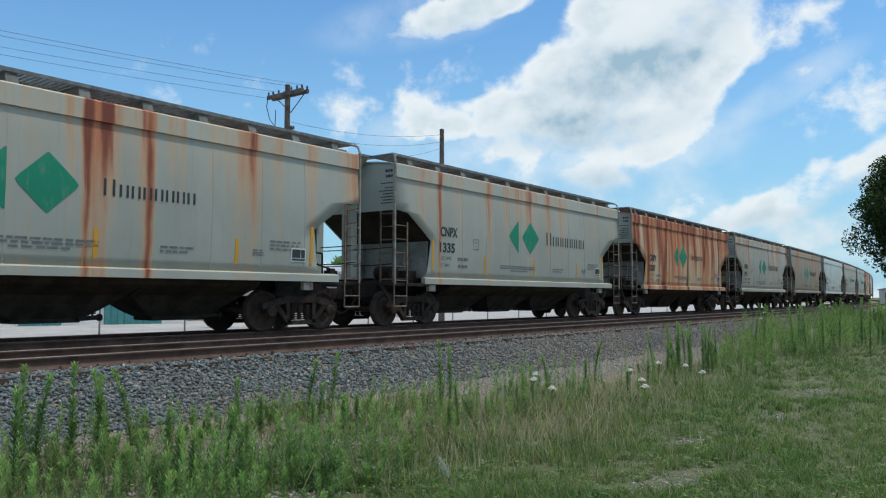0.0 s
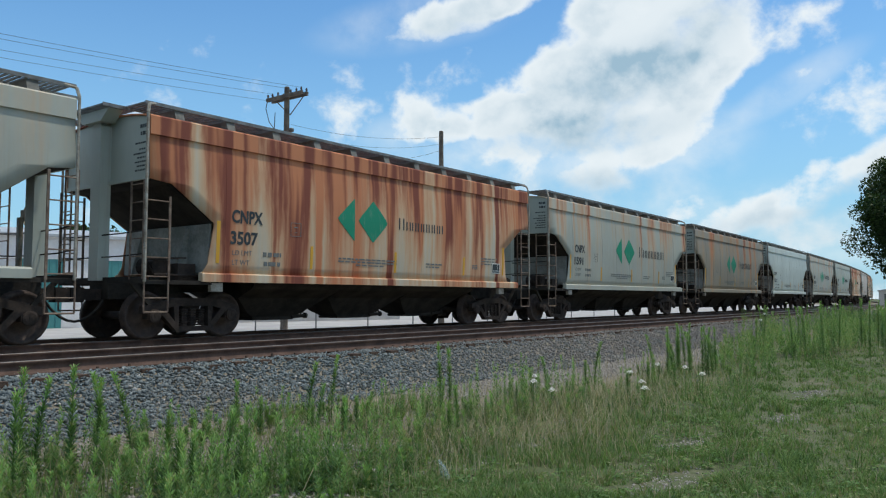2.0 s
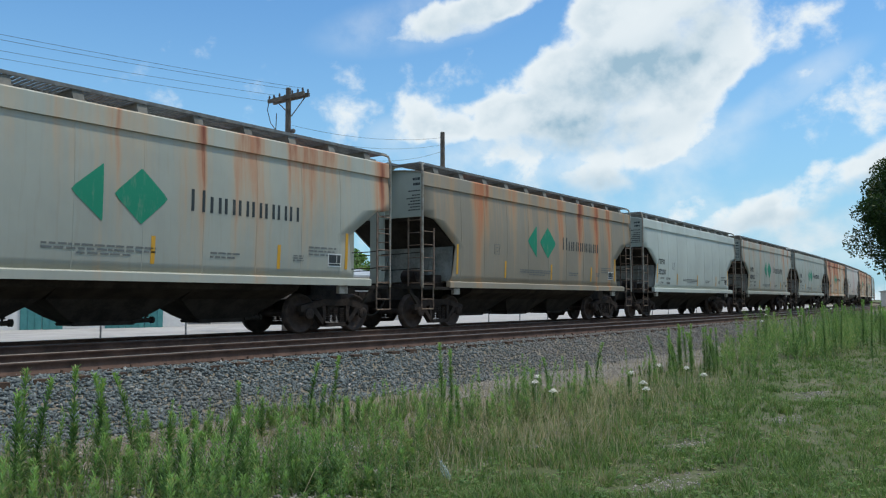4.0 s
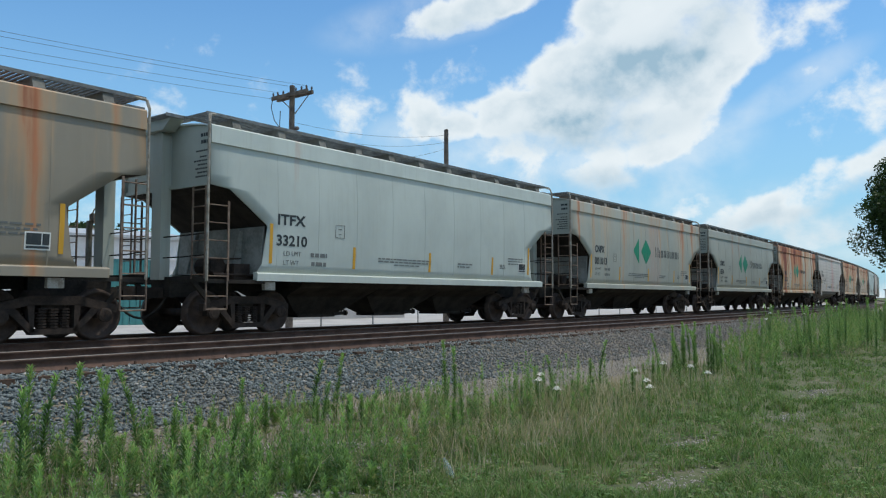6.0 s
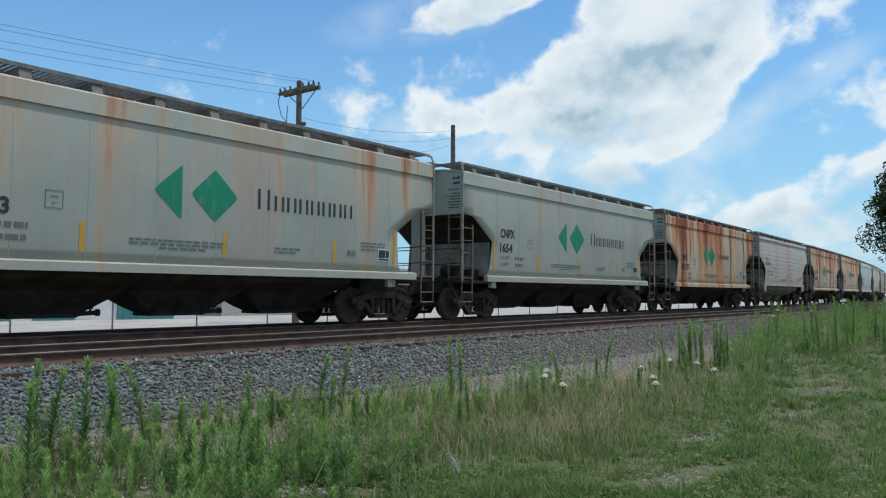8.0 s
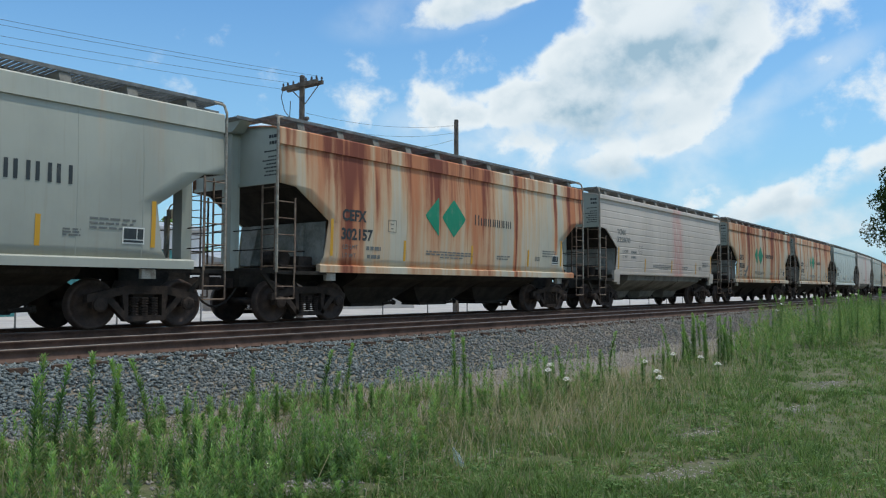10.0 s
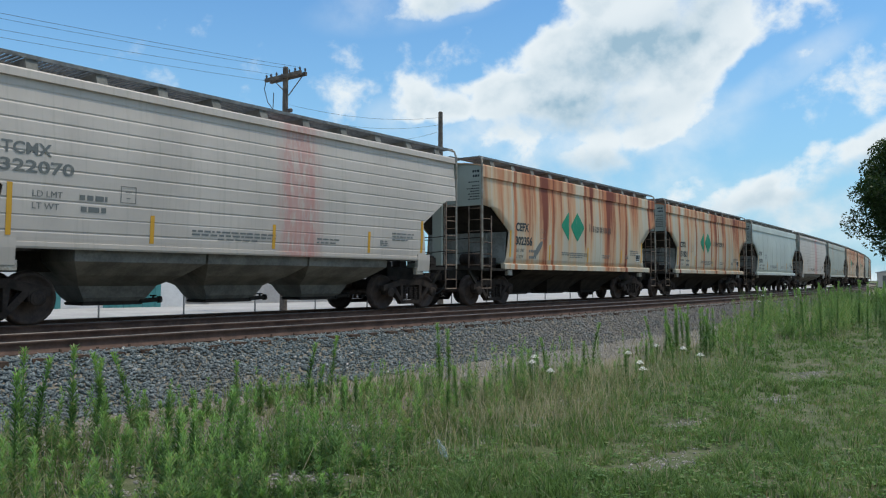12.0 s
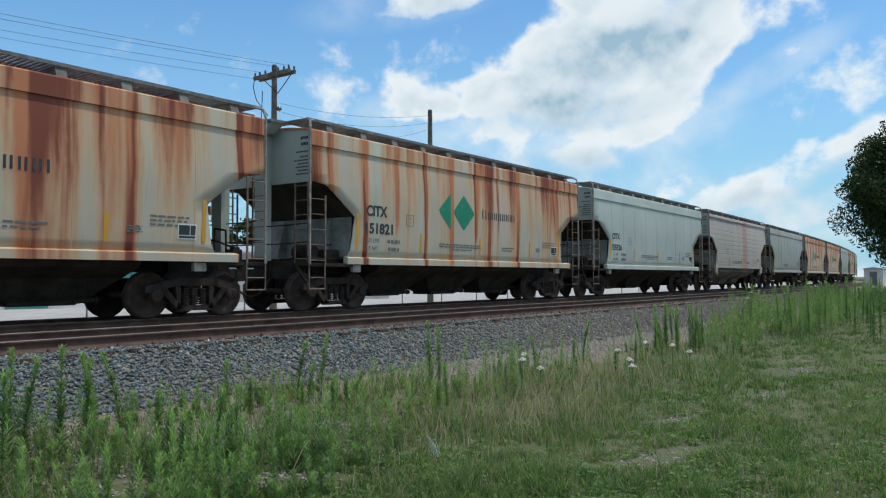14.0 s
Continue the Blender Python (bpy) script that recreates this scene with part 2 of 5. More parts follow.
def foliage(name, a, b, dry, dry_share=0.15, through=0.35):
    def build(n, vec):
        geo = n.tree.nodes.new("ShaderNodeNewGeometry")
        r = geo.outputs["Random Per Island"]
        big = n.noise(vec, 0.55, 3.0, 0.6)
        c = n.mix(n.ramp(n.math("ADD", n.math("MULTIPLY", r, 0.6), n.math("MULTIPLY", big, 0.6)), 0.25, 0.85), a, b)
        pick = n.math("GREATER_THAN", n.math("ADD", n.math("FRACT", n.math("MULTIPLY", r, 37.7)), n.math("MULTIPLY", n.math("SUBTRACT", big, 0.5), 1.1)), 1.0 - dry_share)
        c = n.mix(pick, c, dry)
        c = n.mix(n.ramp(n.noise(vec, 2.6, 4.0, 0.6), 0.3, 0.7, 0.45, 0.0), c, n.mix(1.0, c, (0.45, 0.50, 0.50), "MULTIPLY"))
        body = principled(n, c, 0.55, spec=0.25)
        glow = n.add("ShaderNodeBsdfTranslucent", _Color=n.mix(1.0, c, (1.2, 1.3, 0.75), "MULTIPLY"))
        return n.add("ShaderNodeMixShader", _0=through, _1=body, _2=glow)
    return material(name, build)


def soil_mat(n, vec):
    sep = n.tree.nodes.new("ShaderNodeSeparateXYZ")
    n.tree.links.new(vec, sep.inputs[0])
    x, y, _ = sep.outputs
    across = n.math("SUBTRACT", y, n.math("MULTIPLY", n.math("MULTIPLY", x, x), 0.5 * 0.00099))
    big = n.noise(vec, 0.7, 5.0, 0.6)
    small = n.noise(vec, 14.0, 5.0, 0.65)
    grit = n.add("ShaderNodeTexVoronoi", _Vector=vec, _Scale=55.0)
    c = n.mix(n.ramp(small, 0.3, 0.7), (0.15, 0.125, 0.095), (0.27, 0.235, 0.19))
    mid = n.noise(vec, 5.0, 5.0, 0.65)
    green = n.ramp(n.math("ADD", n.math("MULTIPLY", big, 0.35), n.math("MULTIPLY", mid, 0.65)), 0.30, 0.54, 0.15, 0.9)
    # dusty ground along the foot of the ballast
    toe = n.ramp(n.math("ADD", across, n.math("MULTIPLY", n.math("SUBTRACT", big, 0.5), 1.2)), 5.9, 6.8, 1.0, 0.12)
    c = n.mix(n.math("MULTIPLY", green, toe), c, n.mix(small, (0.050, 0.070, 0.026), (0.115, 0.140, 0.058)))
    return principled(n, c, 0.95, 0.0, n.math("ADD", small, n.math("MULTIPLY", grit, 0.4)), 0.7, 0.02, spec=0.2)


def ballast_mat(n, vec):
    geo = n.tree.nodes.new("ShaderNodeNewGeometry")
    r = geo.outputs["Random Per Island"]
    big = n.noise(vec, 0.5, 4.0, 0.6)
    c = n.mix(r, (0.080, 0.094, 0.096), (0.205, 0.232, 0.232))
    pale = n.math("GREATER_THAN", n.math("FRACT", n.math("MULTIPLY", r, 17.3)), 0.985)
    c = n.mix(pale, c, (0.42, 0.40, 0.37))
    c = n.mix(n.ramp(big, 0.52, 0.78, 0.0, 0.3), c, (0.20, 0.17, 0.15))
    # further along the stone is dulled by brown dust
    sep = n.tree.nodes.new("ShaderNodeSeparateXYZ")
    n.tree.links.new(vec, sep.inputs[0])
    dust = n.math("MULTIPLY", n.ramp(n.math("ADD", sep.outputs[0], n.math("MULTIPLY", big, 6.0)), 12.0, 22.0, 0.0, 0.65), n.ramp(n.noise(vec, 2.2, 4.0, 0.6), 0.3, 0.62, 0.35, 1.0))
    c = n.mix(dust, c, (0.23, 0.195, 0.17))
    return principled(n, c, 0.9, 0.0, n.noise(vec, 60.0, 3.0), 0.4, 0.005, spec=0.2)


def tie_mat(n, vec):
    grain = n.noise(n.stretch(vec, (8, 1, 8)), 4.0, 6.0, 0.65)
    info = n.tree.nodes.new("ShaderNodeObjectInfo")
    c = n.mix(n.ramp(grain, 0.3, 0.7), (0.035, 0.026, 0.022), (0.11, 0.075, 0.055))
    c = n.mix(n.math("MULTIPLY", info.outputs["Random"], 0.5), c, (0.13, 0.075, 0.05))
    return principled(n, c, 0.9, 0.0, grain, 0.6, 0.01, spec=0.2)


M = dict(
    soil=material("soil", soil_mat),
    ballast=material("ballast_stone", ballast_mat),
    bed=plain("ballast_bed", (0.10, 0.10, 0.11), (0.20, 0.19, 0.19), 9.0, 0.95, bump=0.8, spec=0.2),
    tie=material("creosoted_wood", tie_mat),
    rail=plain("rusty_rail", (0.068, 0.040, 0.030), (0.135, 0.082, 0.062), 3.0, 0.8, 0.1, spec=0.3),
    tread=plain("worn_rail_head", (0.10, 0.085, 0.075), (0.19, 0.165, 0.145), 4.0, 0.45, 0.5, 0.1),
    wheel=plain("wheel_steel", (0.036, 0.027, 0.024), (0.085, 0.060, 0.048), 5.0, 0.7, 0.2, spec=0.3),
    truck=plain("truck_casting", (0.022, 0.018, 0.016), (0.055, 0.041, 0.034), 4.0, 0.85, 0.0, spec=0.2),
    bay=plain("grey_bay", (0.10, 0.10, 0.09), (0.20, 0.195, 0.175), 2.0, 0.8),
    bay_wall=plain("mid_grey_bay_wall", (0.16, 0.165, 0.15), (0.30, 0.305, 0.28), 1.8, 0.8),
    # near-black: grimy steel, with the shade beneath the cars put into the colour
    under=plain("grimy_shaded_underframe", (0.018, 0.016, 0.015), (0.045, 0.039, 0.033), 2.2, 0.9, spec=0.15),
    grate=plain("galvanised_grating", (0.12, 0.125, 0.125), (0.24, 0.245, 0.24), 6.0, 0.6, 0.4),
    ladder=plain("ladder_paint", (0.19, 0.155, 0.115), (0.38, 0.36, 0.31), 5.0, 0.6),
    ladder_brown=plain("rusted_ladder", (0.09, 0.055, 0.040), (0.24, 0.18, 0.135), 5.0, 0.75),
    green=decal_paint("green_emblem", (0.012, 0.235, 0.135), 0.25),
    black=decal_paint("black_stencil", (0.035, 0.045, 0.05), 0.15),
    grey_mark=decal_paint("worn_stencil", (0.15, 0.16, 0.155), 0.3),
    yellow=decal_paint("yellow_reflector", (0.62, 0.33, 0.035), 0.35),
    white_mark=decal_paint("white_placard", (0.72, 0.72, 0.68), 0.2),
    pole=plain("weathered_pole", (0.075, 0.062, 0.05), (0.17, 0.14, 0.115), 3.0, 0.9, bump=0.5),
    wire=plain("wire", (0.025, 0.027, 0.03), (0.05, 0.05, 0.055), 3.0, 0.6),
    glass=plain("brown_insulator", (0.06, 0.045, 0.04), (0.12, 0.10, 0.09), 9.0, 0.25),
    concrete=plain("pale_concrete", (0.33, 0.315, 0.305), (0.43, 0.415, 0.40), 0.6, 0.9),
    white_wall=plain("white_siding", (0.62, 0.60, 0.58), (0.72, 0.71, 0.69), 0.9, 0.6),
    teal=plain("teal_siding", (0.05, 0.20, 0.20), (0.075, 0.26, 0.255), 1.1, 0.55),
    roof=plain("metal_roof", (0.38, 0.39, 0.40), (0.52, 0.53, 0.53), 1.0, 0.5, 0.3),
    lawn=foliage("lawn_grass", (0.075, 0.140, 0.042), (0.215, 0.315, 0.108), (0.36, 0.31, 0.21), 0.12),
    tip=foliage("weed_tip", (0.16, 0.31, 0.09), (0.25, 0.41, 0.13), (0.34, 0.40, 0.16), 0.1, 0.42),
    gravel=plain("tan_gravel", (0.18, 0.165, 0.145), (0.41, 0.38, 0.345), 12.0, 0.95, bump=0.4),
    weed=foliage("weed_leaf", (0.092, 0.182, 0.060), (0.195, 0.312, 0.105), (0.31, 0.33, 0.16), 0.12, 0.42),
    straw=foliage("dry_grass", (0.36, 0.30, 0.20), (0.50, 0.43, 0.30), (0.20, 0.22, 0.10), 0.22),
    leaf=foliage("tree_leaf", (0.018, 0.040, 0.012), (0.045, 0.080, 0.022), (0.06, 0.085, 0.025), 0.1, 0.22),
    bark=plain("bark", (0.06, 0.045, 0.035), (0.13, 0.10, 0.08), 4.0, 0.95, bump=0.8),
    flower=plain("white_umbel", (0.70, 0.70, 0.62), (0.82, 0.82, 0.76), 20.0, 0.8),
    bottle=material("clear_plastic", lambda n, vec: n.add("ShaderNodeBsdfPrincipled", _Base_Color=(0.85, 0.92, 0.95, 1), _Roughness=0.12, _Transmission_Weight=0.85, _IOR=1.25)),
)

# ---- mesh helpers ----


def part(name, bm, mat, parent, label="", smooth=False):
    """Links a bmesh as one mesh object, under a thing or a part."""
    me = bpy.data.meshes.new(name)
    bmesh.ops.recalc_face_normals(bm, faces=bm.faces)
    for f in bm.faces:
        f.smooth = smooth
    bm.to_mesh(me)
    bm.free()
    me.materials.append(mat)
    ob = new(name, me)
    if parent is not None:
        ob.parent = parent
    if label:
        tagged(ob, label)
    return ob


def share(name, ob, parent, m=None):
    """Another part on the same mesh."""
    o = new(name, ob.data)
    o.parent = parent
    if m is not None:
        o.matrix_basis = m
    return o


def box(bm, lo, hi, m=None):
    vs = [bm.verts.new((x, y, z)) for x in (lo[0], hi[0]) for y in (lo[1], hi[1]) for z in (lo[2], hi[2])]
    for f in ((0, 1, 3, 2), (4, 6, 7, 5), (0, 4, 5, 1), (2, 3, 7, 6), (0, 2, 6, 4), (1, 5, 7, 3)):
        bm.faces.new([vs[i] for i in f])
    if m is not None:
        bmesh.ops.transform(bm, matrix=m, verts=vs)
    return vs


def bar(bm, a, b, r, sides=6):
    """A round bar from a to b."""
    a, b = Vector(a), Vector(b)
    q = (b - a).to_track_quat("Z", "Y")
    rings = [[bm.verts.new(c + q @ Vector((r * math.cos(2 * math.pi * i / sides), r * math.sin(2 * math.pi * i / sides), 0))) for i in range(sides)] for c in (a, b)]
    for i in range(sides):
        j = (i + 1) % sides
        bm.faces.new((rings[0][i], rings[0][j], rings[1][j], rings[1][i]))
    bm.faces.new(rings[0][::-1])
    bm.faces.new(rings[1])


def path_bar(bm, pts, r, sides=6):
    for a, b in zip(pts, pts[1:]):
        bar(bm, a, b, r, sides)


def prism(bm, outline, lo, hi, axis="y"):
    """A flat outline (two coordinates) pushed out along an axis."""
    def at(p, d):
        return {"y": (p[0], d, p[1]), "x": (d, p[0], p[1]), "z": (p[0], p[1], d)}[axis]
    a = [bm.verts.new(at(p, lo)) for p in outline]
    b = [bm.verts.new(at(p, hi)) for p in outline]
    k = len(outline)
    for i in range(k):
        j = (i + 1) % k
        bm.faces.new((a[i], a[j], b[j], b[i]))
    bm.faces.new(a[::-1])
    bm.faces.new(b)


def disc(bm, x, y0, y1, z, profile, sides=28):
    """A turned body about the y axis: profile of (y, radius)."""
    rings = []
    for y, r in profile:
        rings.append([bm.verts.new((x + r * math.cos(2 * math.pi * i / sides), y, z + r * math.sin(2 * math.pi * i / sides))) for i in range(sides)])
    for p, q in zip(rings, rings[1:]):
        for i in range(sides):
            j = (i + 1) % sides
            bm.faces.new((p[i], p[j], q[j], q[i]))
    bm.faces.new(rings[0][::-1])
    bm.faces.new(rings[-1])


def cloud_mesh(name, verts, faces, mat, smooth=False):
    """One mesh from arrays, for grass, stones and leaves."""
    me = bpy.data.meshes.new(name)
    k = faces.shape[1]
    me.vertices.add(len(verts))
    me.vertices.foreach_set("co", verts.astype(np.float32).ravel())
    me.loops.add(faces.size)
    me.loops.foreach_set("vertex_index", faces.astype(np.int32).ravel())
    me.polygons.add(len(faces))
    me.polygons.foreach_set("loop_start", np.arange(0, faces.size, k, dtype=np.int32))
    me.polygons.foreach_set("loop_total", np.full(len(faces), k, dtype=np.int32))
    me.update(calc_edges=True)
    me.validate()
    me.materials.append(mat)
    return new(name, me)


# ---- ground and tracks ----
CURVE = 0.00099          # the line bends gently away
TRAIN_Y, SIDING_Y = 14.66, 11.07
GAUGE = 1.505            # between rail centres


def bend(x):
    return 0.5 * CURVE * np.maximum(0, x) ** 2


def profile(v):
    """Ground height against the distance from the camera, across the line."""
    return np.interp(v, [-200, -20, 2, 5, 7.6, 8.6, 9.85, 10.2, 16.2, 17.6, 22, 400], [-0.9, -0.85, -0.82, -0.8, -0.76, -0.72, -0.215, -0.20, -0.22, -0.62, -0.7, -0.7])


def lumps(x, y):
    return 0.035 * np.sin(x * 0.9 + 1.3 * np.sin(y * 0.7)) * np.sin(y * 1.1 + 0.5) + 0.02 * np.sin(x * 2.7 + y * 1.9)


def ground_z(x, y):
    v = y - bend(x)
    return profile(v) + lumps(x, y) * np.clip((8.6 - v) / 1.5, 0, 1)


def build_ground():
    xs = np.unique(np.concatenate([np.linspace(-900, -40, 12), np.linspace(-40, 0, 30), np.linspace(0, 60, 150), np.linspace(60, 340, 90), np.linspace(340, 2600, 14)]))
    vs = np.unique(np.concatenate([np.linspace(-900, -20, 12), np.linspace(-20, 0, 30), np.linspace(0, 18, 100), np.linspace(18, 60, 20), np.linspace(60, 1500, 14)]))
    bx = np.minimum(xs, 340)
    X, V = np.meshgrid(xs, vs, indexing="ij")
    Y = V + (0.5 * CURVE * np.maximum(0, bx) ** 2)[:, None]
    Z = profile(V) + lumps(X, Y) * np.clip((8.6 - V) / 1.5, 0, 1) * (np.abs(X) < 100)
    verts = np.stack([X, Y, Z], -1).reshape(-1, 3)
    n, m = X.shape
    i = np.arange(n * m).reshape(n, m)
    faces = np.stack([i[:-1, :-1], i[1:, :-1], i[1:, 1:], i[:-1, 1:]], -1).reshape(-1, 4)
    tagged(cloud_mesh("ground", verts, faces, M["soil"]), "dusty soil ground with patchy grass beside the railway", "ground", kind="structure")


def strip(name, v0, v1, z0, z1, mat, x0=-40, x1=330, step=2.0):
    """A thick ribbon that follows the line."""
    xs = np.arange(x0, x1 + step, step)
    rows = []
    for v, z in ((v0, z0), (v0, z1), (v1, z1), (v1, z0)):
        rows.append(np.stack([xs, v + bend(xs), np.full_like(xs, z)], -1))
    verts = np.stack(rows, 1).reshape(-1, 3)
    k = len(xs)
    i = np.arange(k * 4).reshape(k, 4)
    f = [np.stack([i[:-1, a], i[1:, a], i[1:, b], i[:-1, b]], -1) for a, b in ((0, 1), (1, 2), (2, 3), (3, 0))]
    return cloud_mesh(name, verts, np.concatenate(f), mat)


def rail(parent, v):
    """Foot, web and rounded head, swept along the line."""
    half = [(0.075, -0.171), (0.075, -0.160), (0.014, -0.142), (0.012, -0.050), (0.034, -0.036), (0.036, -0.010), (0.028, 0.0)]
    outline = [(-a, b) for a, b in half] + [(a, b) for a, b in half[::-1]]
    xs = np.concatenate([np.arange(-40, 60, 1.0), np.arange(60, 331, 3.0)])
    verts = np.array([[x, v + float(bend(x)) + a, b] for x in xs for a, b in outline])
    k, m = len(xs), len(outline)
    i = np.arange(k * m).reshape(k, m)
    f = [np.stack([i[:-1, a], i[1:, a], i[1:, (a + 1) % m], i[:-1, (a + 1) % m]], -1) for a in range(m)]
    ob = cloud_mesh("rail", verts, np.concatenate(f), M["rail"])
    ob.data.materials.append(M["tread"])
    top = len(half) - 1
    idx = np.zeros(len(ob.data.polygons), dtype=np.int32)
    idx[top * (k - 1):(top + 1) * (k - 1)] = 1
    idx[(top - 1) * (k - 1):top * (k - 1)] = 1
    idx[(top + 1) * (k - 1):(top + 2) * (k - 1)] = 1
    ob.data.polygons.foreach_set("material_index", idx)
    ob.parent = parent
    return ob


def tie_mesh():
    bm = bmesh.new()
    box(bm, (-0.11, -1.3, -0.36), (0.11, 1.3, -0.178))
    for s in (-1, 1):
        box(bm, (-0.09, s * GAUGE / 2 - 0.17, -0.178), (0.09, s * GAUGE / 2 + 0.17, -0.163))
        for e in (-1, 1):
            box(bm, (-0.06, s * GAUGE / 2 + e * 0.10 - 0.012, -0.163), (-0.035, s * GAUGE / 2 + e * 0.10 + 0.012, -0.125))
    return bm


def build_track(name, v, label, x0, count):
    track = tagged(new(name), label, "track", kind="structure")
    for s in (-1, 1):
        rail(track, v + s * GAUGE / 2)
    first = None
    rng = random.Random(7)
    for i in range(count):
        x = x0 + i * 0.5 + rng.uniform(-0.03, 0.03)
        m = Matrix.Translation((x, v + float(bend(x)) + rng.uniform(-0.05, 0.05), rng.uniform(-0.012, 0.004))) @ Matrix.Rotation(CURVE * max(0, x) + rng.uniform(-0.015, 0.015), 4, "Z")
        if first is None:
            first = part("wooden_tie", tie_mesh(), M["tie"], track)
            first.matrix_basis = m
        else:
            share("wooden_tie", first, track, m)
    return track


def stones(name, count, sampler, size, label, mat="ballast"):
    """Crushed stone: squashed, turned octahedra with cut corners."""
    rng = np.random.default_rng(5)
    base = np.array([(1, 0, 0), (-1, 0, 0), (0, 1, 0), (0, -1, 0), (0, 0, 1), (0, 0, -1)], float)
    tri = np.array([(0, 2, 4), (2, 1, 4), (1, 3, 4), (3, 0, 4), (2, 0, 5), (1, 2, 5), (3, 1, 5), (0, 3, 5)])
    p = sampler(rng, count)
    r = rng.uniform(0.5, 1.0, (count, 1, 1)) * size
    v = base[None] * np.array([1.35, 0.95, 0.75]) * rng.uniform(0.6, 1.15, (count, 6, 1)) * r + rng.normal(0, 0.16, (count, 6, 3)) * r
    a = rng.uniform(0, 6.28, (3, count))
    for k, (i, j) in enumerate(((0, 1), (1, 2), (0, 2))):
        c, s = np.cos(a[k])[:, None], np.sin(a[k])[:, None]
        vi, vj = v[:, :, i].copy(), v[:, :, j].copy()
        v[:, :, i], v[:, :, j] = c * vi - s * vj, s * vi + c * vj
    v[:, :, 2] *= 0.72
    v += p[:, None, :]
    f = tri[None] + (np.arange(count) * 6)[:, None, None]
    return tagged(cloud_mesh(name, v.reshape(-1, 3), f.reshape(-1, 3), M[mat]), label, "ballast", kind="stuff")


def shoulder(rng, k):
    x = 1.5 + 75 * rng.random(k) ** 1.7
    v = rng.uniform(8.3, 10.18, k) + rng.normal(0, 0.12, k) * (rng.random(k) < 0.3)
    y = v + bend(x)
    return np.stack([x, y, profile(v) + rng.uniform(-0.01, 0.035, k)], -1)


def cribs(rng, k):
    x = 1.0 + 60 * rng.random(k) ** 1.5
    v = rng.uniform(10.1, 16.6, k)
    return np.stack([x, v + bend(x), np.full(k, -0.225) + rng.uniform(-0.03, 0.03, k)], -1)


build_ground()
build_track("track_1", SIDING_Y, "rusty steel rails on dark wooden ties in grey ballast", -6.0, 170)
build_track("track_2", TRAIN_Y, "rusty steel rails on dark wooden ties under the train", -6.0, 130)
stones("shoulder_ballast", 66000, shoulder, 0.043, "blue-grey crushed stone ballast on the track shoulder")
stones("track_ballast", 16000, cribs, 0.055, "dark grey crushed stone between the wooden ties")

# ---- covered hopper cars ----
HALF = 6.83              # from the middle of a car to its end posts
SHEET = [(1.54, 1.30), (1.56, 1.50), (1.578, 1.85), (1.59, 2.29), (1.598, 2.65), (1.595, 2.97), (1.585, 3.25), (1.565, 3.6), (1.535, 3.92), (1.52, 4.10)]


def width_at(z):
    for (a, za), (b, zb) in zip(SHEET, SHEET[1:]):
        if za <= z <= zb:
            return a + (b - a) * (z - za) / (zb - za)
    return SHEET[0][0] if z < SHEET[0][1] else SHEET[-1][0]


def inset(z, slim=0.0):
    """How far the side sheet stops short of the end posts at each height."""
    pts = [(1.30, 1.27), (1.48, 1.38), (2.29, 1.50), (2.97, 0.52), (3.02, 0.06), (4.2, 0.06)]
    for (za, a), (zb, b) in zip(pts, pts[1:]):
        if za <= z <= zb:
            return a + (b - a) * (z - za) / (zb - za)
    return pts[-1][1]


def side_sheet(bm, s, thick=0.02, ribs=False):
    zs = [1.30, 1.48, 1.65, 1.85, 2.05, 2.29, 2.45, 2.65, 2.82, 2.97, 3.02, 3.25, 3.45, 3.6, 3.78, 3.92, 4.10]
    if ribs:
        zs = sorted(set(zs + [1.58 + 0.26 * i + d for i in range(10) for d in (-0.026, 0.0, 0.026)]))
    cols = 24
    grid = []
    for off in (0.0, -thick):
        layer = []
        for z in zs:
            e = HALF - inset(z)
            w = width_at(z) + off
            if ribs and any(abs(z - 1.58 - 0.26 * i) < 0.004 for i in range(10)):
                w -= 0.011
            layer.append([bm.verts.new((-e + 2 * e * i / cols, s * w, z)) for i in range(cols + 1)])
        grid.append(layer)
    for layer in grid:
        for a, b in zip(layer, layer[1:]):
            for i in range(cols):
                bm.faces.new((a[i], a[i + 1], b[i + 1], b[i]))
    o, q = grid
    for a, b in zip(range(len(zs)), range(1, len(zs))):
        for i in (0, cols):
            bm.faces.new((o[a][i], o[b][i], q[b][i], q[a][i]))
    for a in (0, len(zs) - 1):
        for i in range(cols):
            bm.faces.new((o[a][i], o[a][i + 1], q[a][i + 1], q[a][i]))


def seam(bm, x, s):
    """A thin welded batten up the side sheet."""
    for (a, za), (b, zb) in zip(SHEET, SHEET[1:]):
        vs = []
        for w, z in ((a, za), (b, zb)):
            for dx in (-0.008, 0.008):
                for d in (-0.004, 0.004):
                    vs.append(bm.verts.new((x + dx, s * (w + d), z)))
        for f in ((0, 1, 3, 2), (4, 6, 7, 5), (0, 4, 5, 1), (2, 3, 7, 6), (0, 2, 6, 4), (1, 5, 7, 3)):
            bm.faces.new([vs[i] for i in f])


def fascia(bm, s, low=3.865):
    """The eave channel along the top of the side."""
    prism(bm, [(s * 1.535, low - 0.005), (s * 1.587, low), (s * 1.578, 4.21), (s * 1.545, 4.24), (s * 1.50, 4.22), (s * 1.52, low + 0.03)], -HALF + 0.06, HALF - 0.06, "x")


def sill(bm, s):
    prism(bm, [(s * 1.46, 1.13), (s * 1.60, 1.12), (s * 1.605, 1.27), (s * 1.595, 1.285), (s * 1.50, 1.31), (s * 1.46, 1.30)], -HALF + 1.24, HALF - 0.72, "x")


